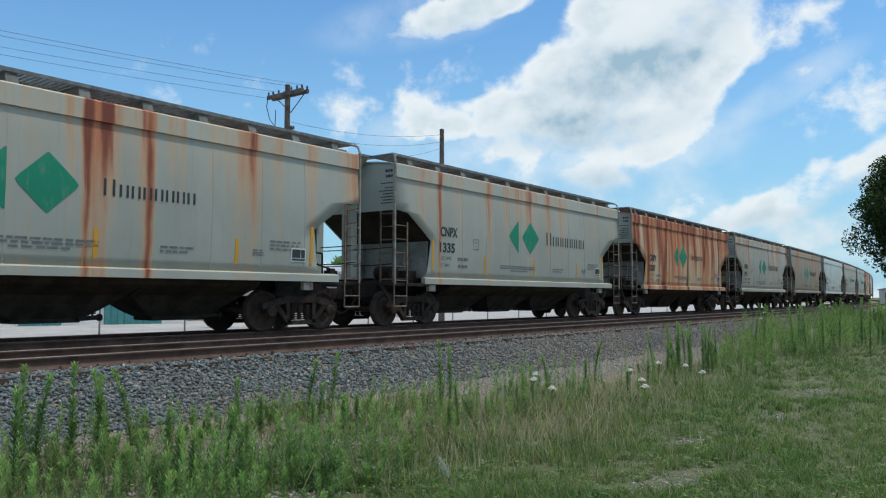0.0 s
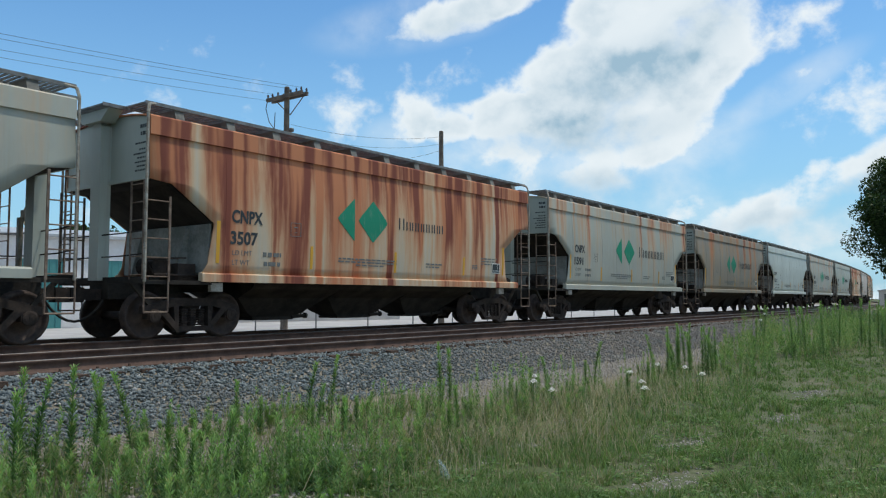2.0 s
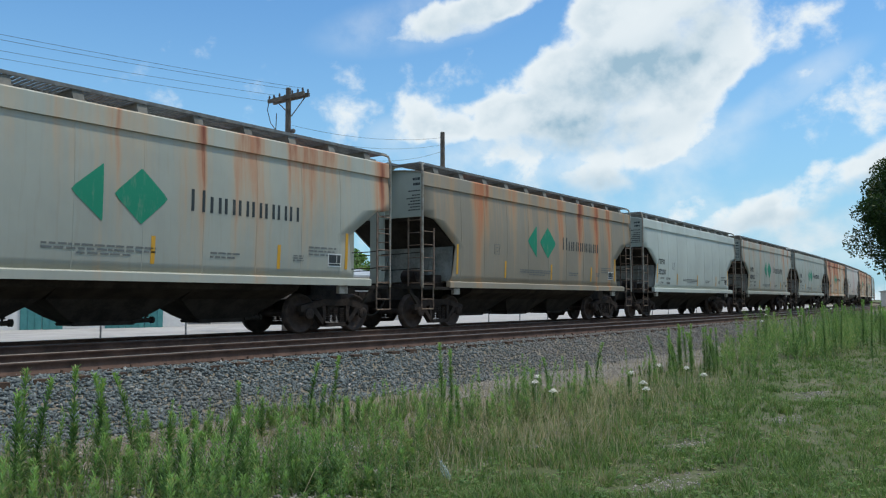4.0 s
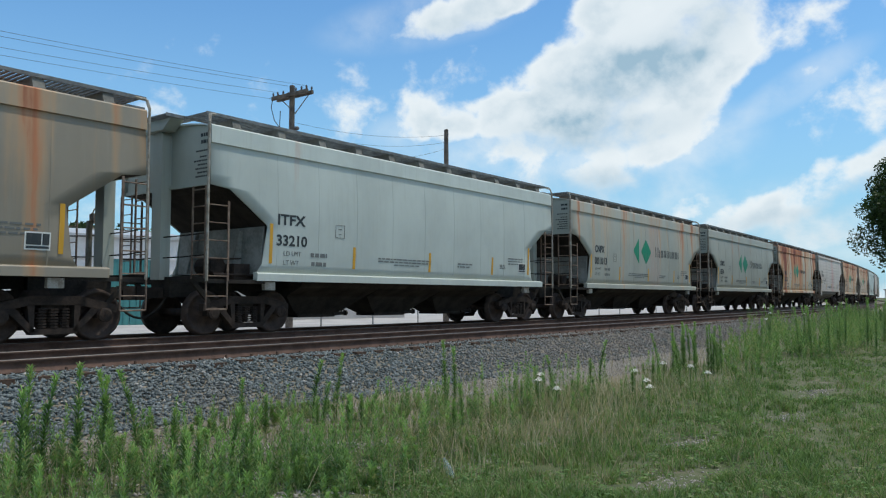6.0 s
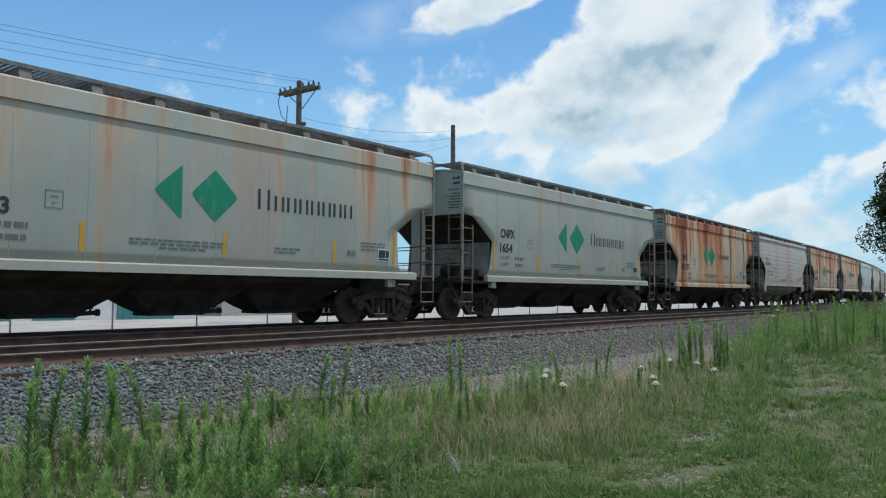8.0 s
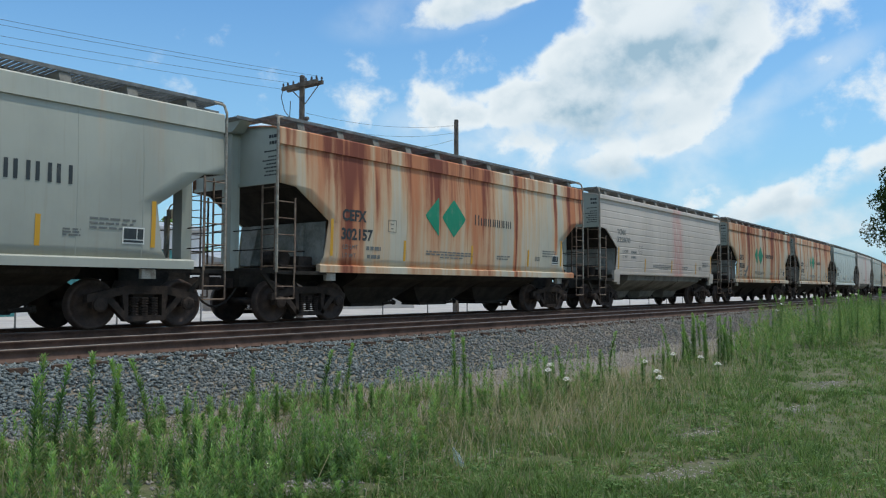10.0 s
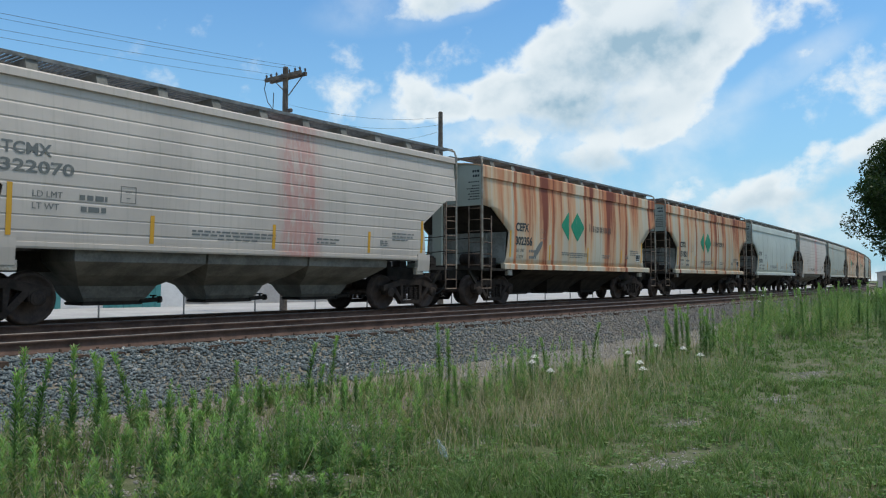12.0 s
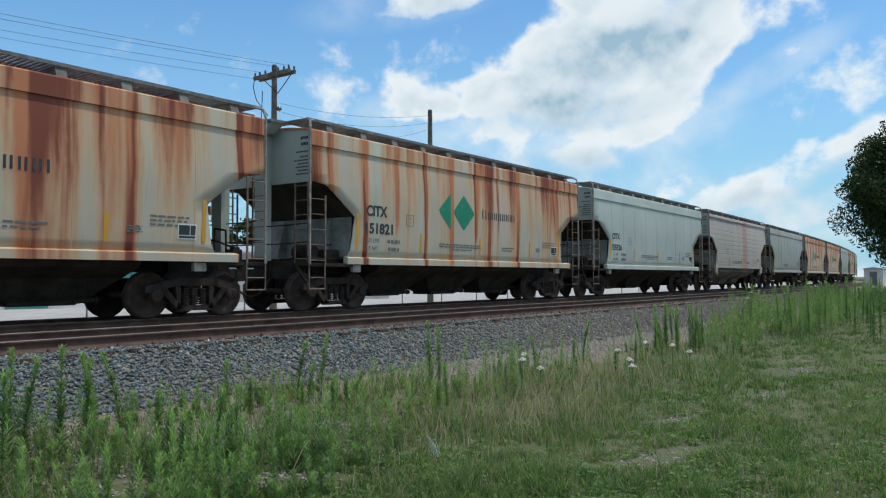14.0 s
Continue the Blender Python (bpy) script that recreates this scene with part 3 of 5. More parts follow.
def lower_lip(bm, s):
    """The ribbed sides end in a shallow rolled edge, with a deeper shoe at each truck."""
    prism(bm, [(s * 1.50, 1.30), (s * 1.555, 1.295), (s * 1.572, 1.33), (s * 1.572, 1.40), (s * 1.50, 1.42)], -HALF + 1.30, HALF - 1.30, "x")
    for e in (-1, 1):
        a, b = sorted((e * (HALF - 1.22), e * (HALF - 1.72)))
        prism(bm, [(s * 1.48, 1.02), (s * 1.56, 1.02), (s * 1.585, 1.30), (s * 1.585, 1.46), (s * 1.48, 1.46)], a, b, "x")


def roof(bm):
    pts = [(-1.53, 4.20), (-1.35, 4.27), (-0.9, 4.33), (-0.45, 4.36), (0, 4.37), (0.45, 4.36), (0.9, 4.33), (1.35, 4.27), (1.53, 4.20)]
    prism(bm, pts + [(a, b - 0.03) for a, b in pts[::-1]], -HALF + 0.05, HALF - 0.05, "x")


def end_sheet(bm, e):
    """Upper bulkhead with stiffeners, then the slope sheet and the lower bulkhead."""
    x = e * (HALF - 0.10)
    prism(bm, [(-1.50, 3.02), (1.50, 3.02), (1.52, 4.2), (0.9, 4.31), (0, 4.35), (-0.9, 4.31), (-1.52, 4.2)], x - e * 0.03, x, "x")
    box(bm, (min(x, x + e * 0.05), -1.50, 3.02), (max(x, x + e * 0.05), 1.50, 3.09))


def centre_post(bm, e):
    """The wide box post up the middle of the end, from the platform to the roof."""
    a, b = e * (HALF - 0.098), e * (HALF + 0.13)
    prism(bm, [(-0.17, 1.14), (0.17, 1.14), (0.17, 4.16), (0.13, 4.22), (-0.13, 4.22), (-0.17, 4.16)], min(a, b), max(a, b), "x")


def crossover(bm, e):
    """Grating step over the coupling."""
    a, b = e * (HALF - 0.06), e * (HALF + 0.40)
    for y in (-0.70, 0.68):
        box(bm, (min(a, b), y, 4.44), (max(a, b), y + 0.02, 4.505))
    for i in range(9):
        x = e * (HALF - 0.04 + i * 0.05)
        box(bm, (x - 0.012, -0.68, 4.47), (x + 0.012, 0.68, 4.50))


def crossover_bracket(bm, e):
    a, b = sorted((e * (HALF - 0.06), e * (HALF + 0.24)))
    prism(bm, [(-0.62, 4.44), (0.62, 4.44), (0.34, 4.225), (-0.34, 4.225)], a, b, "x")


def brake_cylinder(bm):
    for z0, z1, r in ((1.16, 1.62, 0.15), (1.62, 1.70, 0.10)):
        bar(bm, (HALF - 0.45, 0.72, z0), (HALF - 0.45, 0.72, z1), r, 12)


def valve_box(bm):
    box(bm, (HALF - 0.66, -0.06, 1.16), (HALF - 0.40, 0.26, 1.48))
    box(bm, (HALF - 0.60, 0.0, 1.475), (HALF - 0.46, 0.20, 1.54))


def retainer(bm):
    box(bm, (HALF - 0.34, -0.92, 1.16), (HALF - 0.10, -0.70, 1.42))
    box(bm, (HALF - 0.30, -0.88, 1.415), (HALF - 0.14, -0.74, 1.47))


def brake_gear(car):
    """Cylinder, valve box, retainer and pipes on the platform at the hand-brake end."""
    once("cylinder", bm_of(brake_cylinder), M["truck"], car, "brake_cylinder")
    once("valve_box", bm_of(valve_box), M["truck"], car, "valve_box")
    once("retainer", bm_of(retainer), M["truck"], car, "retainer")
    runs = [[(-0.2, -0.5, 1.15), (-0.22, -0.5, 1.85), (-0.3, -0.2, 1.9), (-0.3, -0.2, 1.3)], [(-0.2, 0.95, 1.15), (-0.22, 0.95, 1.85), (-0.3, 1.25, 1.9), (-0.3, 1.25, 1.3)],
            [(-0.4, -1.0, 1.32), (-0.4, 0.9, 1.38)], [(-0.22, -0.82, 1.45), (-0.35, -0.4, 1.6), (-0.3, 0.3, 1.7), (-0.1, 0.45, 2.2)], [(-1.3, -0.9, 1.25), (-0.7, -0.95, 1.3), (-0.2, -0.98, 1.22)]]
    for k, pts in enumerate(runs):
        once(("pipe", k), bm_of(path_bar, [(HALF + x, y, z) for x, y, z in pts], 0.024, 5), M["truck"], car, "brake_pipe")


def slope_sheet(bm, e):
    pts = [(HALF - 0.13, 3.05), (HALF - 0.10, 3.02), (HALF - 0.52, 2.97), (HALF - 1.5, 2.29), (HALF - 1.55, 2.31), (HALF - 0.5, 3.02)]
    prism(bm, [(e * a, b) for a, b in pts], -1.53, 1.53, "y")


def bay_end(bm, e):
    """The lower bulkhead under the slope sheet, with a stiffener."""
    pts = [(HALF - 1.50, 2.285), (HALF - 1.46, 2.285), (HALF - 1.40, 1.30), (HALF - 1.45, 1.30)]
    prism(bm, [(e * a, b) for a, b in pts], -1.50, 1.50, "y")
    for y in (-0.8, 0.8):
        prism(bm, [(e * (HALF - 1.46), 2.25), (e * (HALF - 1.38), 2.2), (e * (HALF - 1.15), 1.30), (e * (HALF - 1.42), 1.30)], y - 0.02, y + 0.02, "y")


def running_board(bm):
    """Open grating along both edges of the roof: bars across on two bearers."""
    for s in (-1, 1):
        for y in (0.70, 1.44):
            box(bm, (-HALF + 0.02, min(s * y, s * (y + 0.02)), 4.44), (HALF - 0.02, max(s * y, s * (y + 0.02)), 4.505))
        x = -HALF + 0.05
        while x < HALF - 0.05:
            box(bm, (x, min(s * 0.72, s * 1.44), 4.47), (x + 0.045, max(s * 0.72, s * 1.44), 4.50))
            x += 0.10
    for e in (-1, 1):
        for i in range(6):
            x = e * (HALF - 0.03 + 0.02 - i * 0.055)
            box(bm, (x, -0.72, 4.465), (x + 0.022, 0.72, 4.49))


def bracket(bm, x, s):
    prism(bm, [(s * 1.50, 4.22), (s * 1.42, 4.44), (s * 0.80, 4.44), (s * 0.84, 4.31)], x - 0.10, x + 0.10, "x")


def end_ladder(bm, x, y0, y1, low, high, rungs):
    for y in (y0, y1):
        box(bm, (x - 0.012, y - 0.02, low), (x + 0.012, y + 0.02, high))
    for i in range(rungs):
        z = low + 0.08 + (high - low - 0.16) * i / (rungs - 1)
        bar(bm, (x, y0, z), (x, y1, z), 0.012, 5)


def step_iron(bm, x0, x1, y):
    path_bar(bm, [(x0, y, 1.14), (x0, y, 0.54), (x1, y, 0.54), (x1, y, 1.14)], 0.018, 5)
    bar(bm, (x0, y, 0.80), (x1, y, 0.80), 0.014, 5)


def hopper(bm, x, top_z=1.30, slim=False):
    """A discharge bay: sloped sheets drawn in on all four sides down to the gate."""
    rings = []
    for dx, dy, z in ((1.35, 1.45, top_z), (1.36, 1.22, 1.00), (1.32, 0.72, 0.80), (0.82, 0.42, 0.46), (0.60, 0.32, 0.35)) if not slim else ((1.34, 1.45, top_z), (1.33, 1.40, 1.10), (1.08, 1.0, 0.86), (0.80, 0.52, 0.66), (0.66, 0.42, 0.44), (0.58, 0.32, 0.35)):
        rings.append([bm.verts.new((x + a * dx, b * dy, z)) for a, b in ((-1, -1), (1, -1), (1, 1), (-1, 1))])
    for a, b in zip(rings, rings[1:]):
        for i in range(4):
            bm.faces.new((a[i], a[(i + 1) % 4], b[(i + 1) % 4], b[i]))
    bm.faces.new(rings[0])
    bm.faces.new(rings[-1])


def gate(bm, x):
    """Sliding outlet with its capped pipe and operating shaft."""
    prism(bm, [(x - 0.60, 0.29), (x + 0.60, 0.29), (x + 0.64, 0.335), (x + 0.56, 0.37), (x - 0.56, 0.37), (x - 0.64, 0.335)], -0.34, 0.34, "y")
    bar(bm, (x + 0.55, -0.34, 0.36), (x + 0.98, -0.34, 0.38), 0.045, 8)
    bar(bm, (x + 0.96, -0.34, 0.38), (x + 1.02, -0.34, 0.38), 0.07, 10)
    bar(bm, (x + 0.85, -0.34, 0.38), (x + 0.85, -0.34, 0.47), 0.022, 6)
    bar(bm, (x + 0.85, -0.44, 0.46), (x + 0.85, -0.24, 0.46), 0.018, 6)


def side_frame(bm, y):
    """Cast truck side: arched top chord, dropped bottom chord, windows between."""
    t = 0.075
    top = [(-1.12, 0.50), (-1.12, 0.64), (-0.86, 0.70), (-0.42, 0.80), (0.42, 0.80), (0.86, 0.70), (1.12, 0.64), (1.12, 0.50), (0.84, 0.54), (0.44, 0.64), (-0.44, 0.64), (-0.84, 0.54)]
    prism(bm, top, y - t, y + t, "y")
    for s in (-1, 1):
        prism(bm, [(s * 0.80, 0.56), (s * 0.66, 0.60), (s * 0.30, 0.20), (s * 0.40, 0.16)], y - t, y + t, "y")
        prism(bm, [(s * 0.46, 0.66), (s * 0.34, 0.66), (s * 0.34, 0.22), (s * 0.40, 0.18)], y - t, y + t, "y")
    prism(bm, [(-0.44, 0.24), (-0.40, 0.14), (0.40, 0.14), (0.44, 0.24)], y - t, y + t, "y")


def spring(bm, x, y):
    """A stack of coils turned as one body."""
    prof = []
    for i in range(7):
        prof += [(0.25 + i * 0.05, 0.045), (0.255 + i * 0.05, 0.088), (0.28 + i * 0.05, 0.088), (0.285 + i * 0.05, 0.045)]
    rings = [[bm.verts.new((x + r * math.cos(k * math.pi / 4), y + r * math.sin(k * math.pi / 4), z)) for k in range(8)] for z, r in prof]
    for p, q in zip(rings, rings[1:]):
        for i in range(8):
            bm.faces.new((p[i], p[(i + 1) % 8], q[(i + 1) % 8], q[i]))
    bm.faces.new(rings[0])
    bm.faces.new(rings[-1])


def wheelset_mesh():
    bm = bmesh.new()
    for s in (-1, 1):
        prof = [(0.70, 0.10), (0.71, 0.16), (0.735, 0.18), (0.745, 0.36), (0.70, 0.39), (0.695, 0.482), (0.715, 0.486), (0.735, 0.462), (0.83, 0.455), (0.84, 0.40), (0.80, 0.38), (0.79, 0.20), (0.84, 0.16), (0.845, 0.08)]
        disc(bm, 0, 0, 0, 0, [(s * a, r) for a, r in prof], 32)
    disc(bm, 0, 0, 0, 0, [(-0.72, 0.085), (0.72, 0.085)], 12)
    for s in (-1, 1):
        disc(bm, 0, 0, 0, 0, [(s * 0.84, 0.07), (s * 1.10, 0.07)], 12)
    return bm


MADE = {}
M["ends"] = car_paint("end_paint", (0.42, 0.455, 0.405), 0.12, 17.3, grime=0.35)


def once(key, make, mat, parent, name, m=None, smooth=False, label=""):
    """Builds a part the first time, and puts the same mesh under other parents after that."""
    if key not in MADE:
        ob = part(name, make(), mat, parent, label, smooth)
        MADE[key] = ob
        if m is not None:
            ob.matrix_basis = m
        return ob
    ob = share(name, MADE[key], parent, m)
    if label:
        tagged(ob, label)
    return ob


def bm_of(make, *args):
    def run():
        bm = bmesh.new()
        make(bm, *args)
        return bm
    return run


WHEELS = []


def truck(car, x):
    def bolster(bm):
        box(bm, (-0.20, -1.0, 0.50), (0.20, 1.0, 0.78))
        prism(bm, [(-0.30, 0.74), (0.30, 0.74), (0.22, 0.90), (-0.22, 0.90)], -0.35, 0.35, "y")
        for s in (-1, 1):
            for e in (-1, 1):
                box(bm, (e * 0.89 - 0.14, s * 1.02 - 0.09, 0.40), (e * 0.89 + 0.14, s * 1.02 + 0.09, 0.56))
    t = once("bolster", bm_of(bolster), M["truck"], car, "truck", Matrix.Translation((x, 0, 0)), label="grimy cast steel two-axle truck")
    for s in (-1, 1):
        once(("frame", s), bm_of(side_frame, s * 1.02), M["truck"], t, "side_frame")
        for dx in (-0.2, 0.0, 0.2):
            once(("spring", s, dx), bm_of(spring, dx, s * 1.02), M["truck"], t, "spring")
        for e in (-1, 1):
            def cap(bm, e=e, s=s):
                disc(bm, e * 0.89, 0, 0, 0.457, [(s * 1.09, 0.13), (s * 1.15, 0.13), (s * 1.17, 0.09)], 14)
                box(bm, (e * 0.89 - 0.03, s * 1.15 - 0.03, 0.43), (e * 0.89 + 0.03, s * 1.15 + 0.03, 0.49))
            once(("cap", e, s), bm_of(cap), M["truck"], t, "bearing_cap")
    for e in (-1, 1):
        w = once("wheelset", wheelset_mesh, M["wheel"], t, "wheelset", Matrix.Translation((e * 0.89, 0, 0.457)), True)
        WHEELS.append((w, e))
    return t


def text_mesh(body, size, bold=0.0):
    """Stencilled characters as a thin mesh, upright in the xz plane, facing -y."""
    cu = bpy.data.curves.new("text", "FONT")
    cu.body, cu.size, cu.extrude, cu.offset, cu.resolution_u = body, size, 0.0015, bold, 3
    tmp = new("text", cu)
    me = bpy.data.meshes.new_from_object(tmp.evaluated_get(bpy.context.evaluated_depsgraph_get()))
    bpy.data.objects.remove(tmp)
    bm = bmesh.new()
    bm.from_mesh(me)
    bpy.data.meshes.remove(me)
    bmesh.ops.rotate(bm, verts=bm.verts, cent=(0, 0, 0), matrix=Matrix.Rotation(math.pi / 2, 3, "X"))
    return bm


def wrap(bm, u, z, lift=0.006, wide=None):
    """Lays flat work against the curved near side: moves it to u, z and onto the sheet."""
    if wide:
        xs = [v.co.x for v in bm.verts]
        k = wide / (max(xs) - min(xs))
        lo = min(xs)
        for v in bm.verts:
            v.co.x = (v.co.x - lo) * k
    for v in bm.verts:
        d = v.co.y
        v.co.x += u - HALF
        v.co.z += z
        v.co.y = -(width_at(v.co.z) + lift) + d
    return bm


def rect(bm, x0, z0, x1, z1, cuts=1):
    for i in range(cuts):
        a, b = z0 + (z1 - z0) * i / cuts, z0 + (z1 - z0) * (i + 1) / cuts
        box(bm, (x0, -0.0015, a), (x1, 0.0015, b))


def diamond(bm, cx, cz, w, h, half=False):
    """An upright rhombus with blunted tips as one sheet in rows, or the left half of one."""
    k = 12
    rows = []
    for i in range(k + 1):
        z = -h * 0.97 + 2 * h * 0.97 * i / k
        a = min(w * (1 - abs(z) / h), w * 0.955)
        rows.append([[bm.verts.new((cx + x, y, cz + z)) for y in (-0.0015, 0.0015)] for x in (-a, 0.0 if half else a)])
    for p, q in zip(rows, rows[1:]):
        bm.faces.new((p[0][0], p[1][0], q[1][0], q[0][0]))
        bm.faces.new((p[0][1], q[0][1], q[1][1], p[1][1]))
        bm.faces.new((p[0][0], q[0][0], q[0][1], p[0][1]))
        bm.faces.new((p[1][0], p[1][1], q[1][1], q[1][0]))
    for r in (rows[0], rows[-1]):
        bm.faces.new((r[0][0], r[0][1], r[1][1], r[1][0]))


def word_bars(bm, x0, x1, z0, high):
    """The trade name as plain even bars, two to a character, the first pair taller."""
    w, t = (x1 - x0) / 8.3, high * 0.15
    for k in range(8):
        a = x0 + (0 if k == 0 else 0.3 * w) + k * w
        wide, hi = (1.2 * w, z0 + high) if k == 0 else (w, z0 + 0.74 * high)
        rect(bm, a + wide * 0.12, z0, a + wide * 0.12 + t, hi, 3)
        rect(bm, a + wide * 0.88 - t, z0, a + wide * 0.88, hi, 3)


def text_rows(bm, rows):
    """Small unreadable stencils as broken bars: u, z, length, height."""
    rng = random.Random(3)
    for u, z, long, high in rows:
        x = u
        while x < u + long:
            w = rng.uniform(0.06, 0.2)
            rect(bm, x, z, min(x + w, u + long), z + high)
            x += w + rng.uniform(0.025, 0.05)


def hopper_car(paint, trim, label, mark="", number="", brand=True, layout="late", style="smooth", ladder_mat="ladder", light_mark=False):
    car = tagged(new("hopper_car"), label, "freight car", "cars of the freight train")
    ribs = style == "ribbed"
    for s in (-1, 1):
        once(("side", s, ribs, paint.name), bm_of(lambda bm: side_sheet(bm, s, ribs=ribs)), paint, car, "side_sheet", smooth=not ribs)
        once(("fascia", s, trim.name), bm_of(fascia, s, 4.08 if ribs else 3.865), trim, car, "eave_channel")
        if ribs:
            once(("lip", s, trim.name), bm_of(lower_lip, s), trim, car, "lower_lip", label="rolled lower edge of the side")
        else:
            once(("sill", s, trim.name), bm_of(sill, s), trim, car, "side_sill", label="pale side sill")
    once(("roof", trim.name), bm_of(roof), trim, car, "roof_sheet")
    for e in (-1, 1):
        once(("end", e), bm_of(end_sheet, e), M["ends"], car, "end_sheet")
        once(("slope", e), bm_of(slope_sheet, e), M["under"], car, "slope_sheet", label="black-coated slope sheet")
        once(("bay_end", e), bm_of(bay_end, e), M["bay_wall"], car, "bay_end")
        once(("centre_post", e), bm_of(centre_post, e), M["ends"], car, "centre_post")
        once(("crossover_bracket", e), bm_of(crossover_bracket, e), M["ends"], car, "crossover_bracket", label="tapered grey box bracket")
        tagged(once(("crossover", e), bm_of(crossover, e), M["grate"], car, "crossover_platform", label="dark grating step across the car end"), kind="stuff")
    if not ribs:
        for x in (-5.05, -3.85, -2.6, -1.3, 0.0, 1.3, 2.6, 3.85, 5.05):
            once(("seam", x, paint.name), bm_of(seam, x, -1), paint, car, "weld_seam")
    once("board", bm_of(running_board), M["grate"], car, "running_board", label="dark open grating roof walkway")
    # car-coloured brackets get a darker grey that stands in for the walkway's shade
    for i in range(11):
        x = -HALF + 0.75 + i * (2 * HALF - 1.5) / 10
        for s in (-1, 1):
            once(("bracket", i, s), bm_of(bracket, x, s), M["bay"], car, "board_bracket")
    lm = M[ladder_mat]
    for e in (-1, 1):
        for s in (-1, 1):
            y = s * 1.585
            # the post runs to the roof; the ladder beside it is shorter at the brake end
            top, x0, x1 = (2.72, e * HALF, e * (HALF - 0.5)) if e * s > 0 else (2.95, e * (HALF - 0.02), e * (HALF - 0.5))
            def post(bm):
                rail_pts = [(x0, y, 1.10), (x0, y, 4.26), (e * (HALF - 0.05), s * 1.53, 4.43), (e * (HALF - 0.30), s * 1.40, 4.49)]
                path_bar(bm, rail_pts, 0.033 if e * s > 0 else 0.028, 6)
            once(("post", e, s), bm_of(post), lm, car, "corner_post")
            once(("stile", e, s), bm_of(lambda bm: box(bm, (x1 - 0.022, y - 0.012, 1.10), (x1 + 0.022, y + 0.012, top))), M["ladder_brown"], car, "ladder_stile")
            for i in range(5):
                z = 1.2 + (top - 1.3) * i / 4
                once(("rung", e, s, i), bm_of(bar, (x0, y, z), (x1, y, z), 0.014, 5), M["ladder_brown"], car, "rung")
            once(("step", e, s), bm_of(step_iron, e * HALF, e * (HALF - 0.5), s * 1.57), M["ladder_brown"], car, "step_iron")
            def plate(bm):
                box(bm, (e * (HALF - 1.62) - 0.14, s * 1.50 - 0.05, 0.93), (e * (HALF - 1.62) + 0.14, s * 1.50 + 0.05, 1.10))
            once(("jack", e, s), bm_of(plate), M["ladder"], car, "jacking_pad")
        def platform(bm):
            box(bm, (e * HALF - 0.02, -1.55, 1.08), (e * HALF + 0.02, 1.55, 1.20))
            box(bm, (min(e * HALF, e * (HALF - 1.55)), -0.34, 0.78), (max(e * HALF, e * (HALF - 1.55)), 0.34, 1.14))
            for s in (-1, 1):
                box(bm, (min(e * HALF, e * (HALF - 1.5)), s * 1.50 - 0.05, 1.06), (max(e * HALF, e * (HALF - 1.5)), s * 1.50 + 0.05, 1.14))
                prism(bm, [(e * HALF, 1.10), (e * (HALF - 0.12), 1.10), (e * (HALF - 0.55), 0.62), (e * (HALF - 0.45), 0.62)], s * 1.05 - 0.03, s * 1.05 + 0.03, "y")
            for z in (1.62, 2.05):
                path_bar(bm, [(e * (HALF - 0.02), -1.5, z), (e * (HALF + 0.05), -0.8, z - 0.03), (e * (HALF + 0.05), 0.8, z - 0.03), (e * (HALF - 0.02), 1.5, z)], 0.014, 5)
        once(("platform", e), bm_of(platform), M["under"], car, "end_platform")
        def end_lad(bm):
            end_ladder(bm, e * (HALF + 0.02), -1.55, -1.12, 1.15, 3.0, 6)
        def end_lad_far(bm):
            end_ladder(bm, e * (HALF + 0.02), 1.12, 1.55, 1.15, 3.0, 6)
        once(("endlad", e), bm_of(end_lad), M["ladder_brown"], car, "end_ladder")
        once(("endlad2", e), bm_of(end_lad_far), M["ladder_brown"], car, "end_ladder")
        def coupler(bm):
            box(bm, (min(e * (HALF - 0.3), e * (HALF + 0.40)), -0.11, 0.76), (max(e * (HALF - 0.3), e * (HALF + 0.40)), 0.11, 0.98))
            prism(bm, [(e * (HALF + 0.36), -0.14), (e * (HALF + 0.62), -0.15), (e * (HALF + 0.63), 0.02), (e * (HALF + 0.50), 0.15), (e * (HALF + 0.36), 0.13)], 0.72, 1.00, "z")
        once(("coupler", e), bm_of(coupler), M["truck"], car, "coupler")
        def hose(bm):
            pts = [(e * (HALF + 0.08 + 0.56 * t), -0.32, 0.76 - 0.40 * math.sin(math.pi * t * 0.5) ** 0.8) for t in (0, 0.15, 0.3, 0.5, 0.75, 1.0)]
            path_bar(bm, pts, 0.026, 6)
        once(("hose", e), bm_of(hose), M["under"], car, "air_hose")
    def end_marks(bm):
        rng = random.Random(8)
        for i, z in enumerate((4.02, 3.88, 3.72, 3.60, 3.52, 3.44, 3.36, 3.28, 3.20)):
            y, stop, tall = -1.42, -1.42 + rng.uniform(0.22, 0.42), 0.07 if i < 2 else 0.032
            while y < stop:
                w = rng.uniform(0.04, 0.09)
                box(bm, (-HALF + 0.094, y, z), (-HALF + 0.098, y + w, z + tall))
                y += w + 0.02
    tagged(once("end_marks", bm_of(end_marks), M["black"], car, "end_stencil"), kind="stuff")
    def brake(bm):
        rim = [(HALF + 0.10, 0.45 + 0.24 * math.cos(a * math.pi / 6), 2.35 + 0.24 * math.sin(a * math.pi / 6)) for a in range(13)]
        path_bar(bm, rim, 0.015, 5)
        for a in range(0, 12, 3):
            bar(bm, rim[a], (HALF + 0.08, 0.45, 2.35), 0.01, 4)
        box(bm, (HALF - 0.02, 0.36, 2.25), (HALF + 0.06, 0.54, 2.45))
        box(bm, (HALF - 0.10, 0.40, 1.2), (HALF - 0.02, 0.50, 2.3))
    if ribs or layout == "early":
        brake_gear(car)
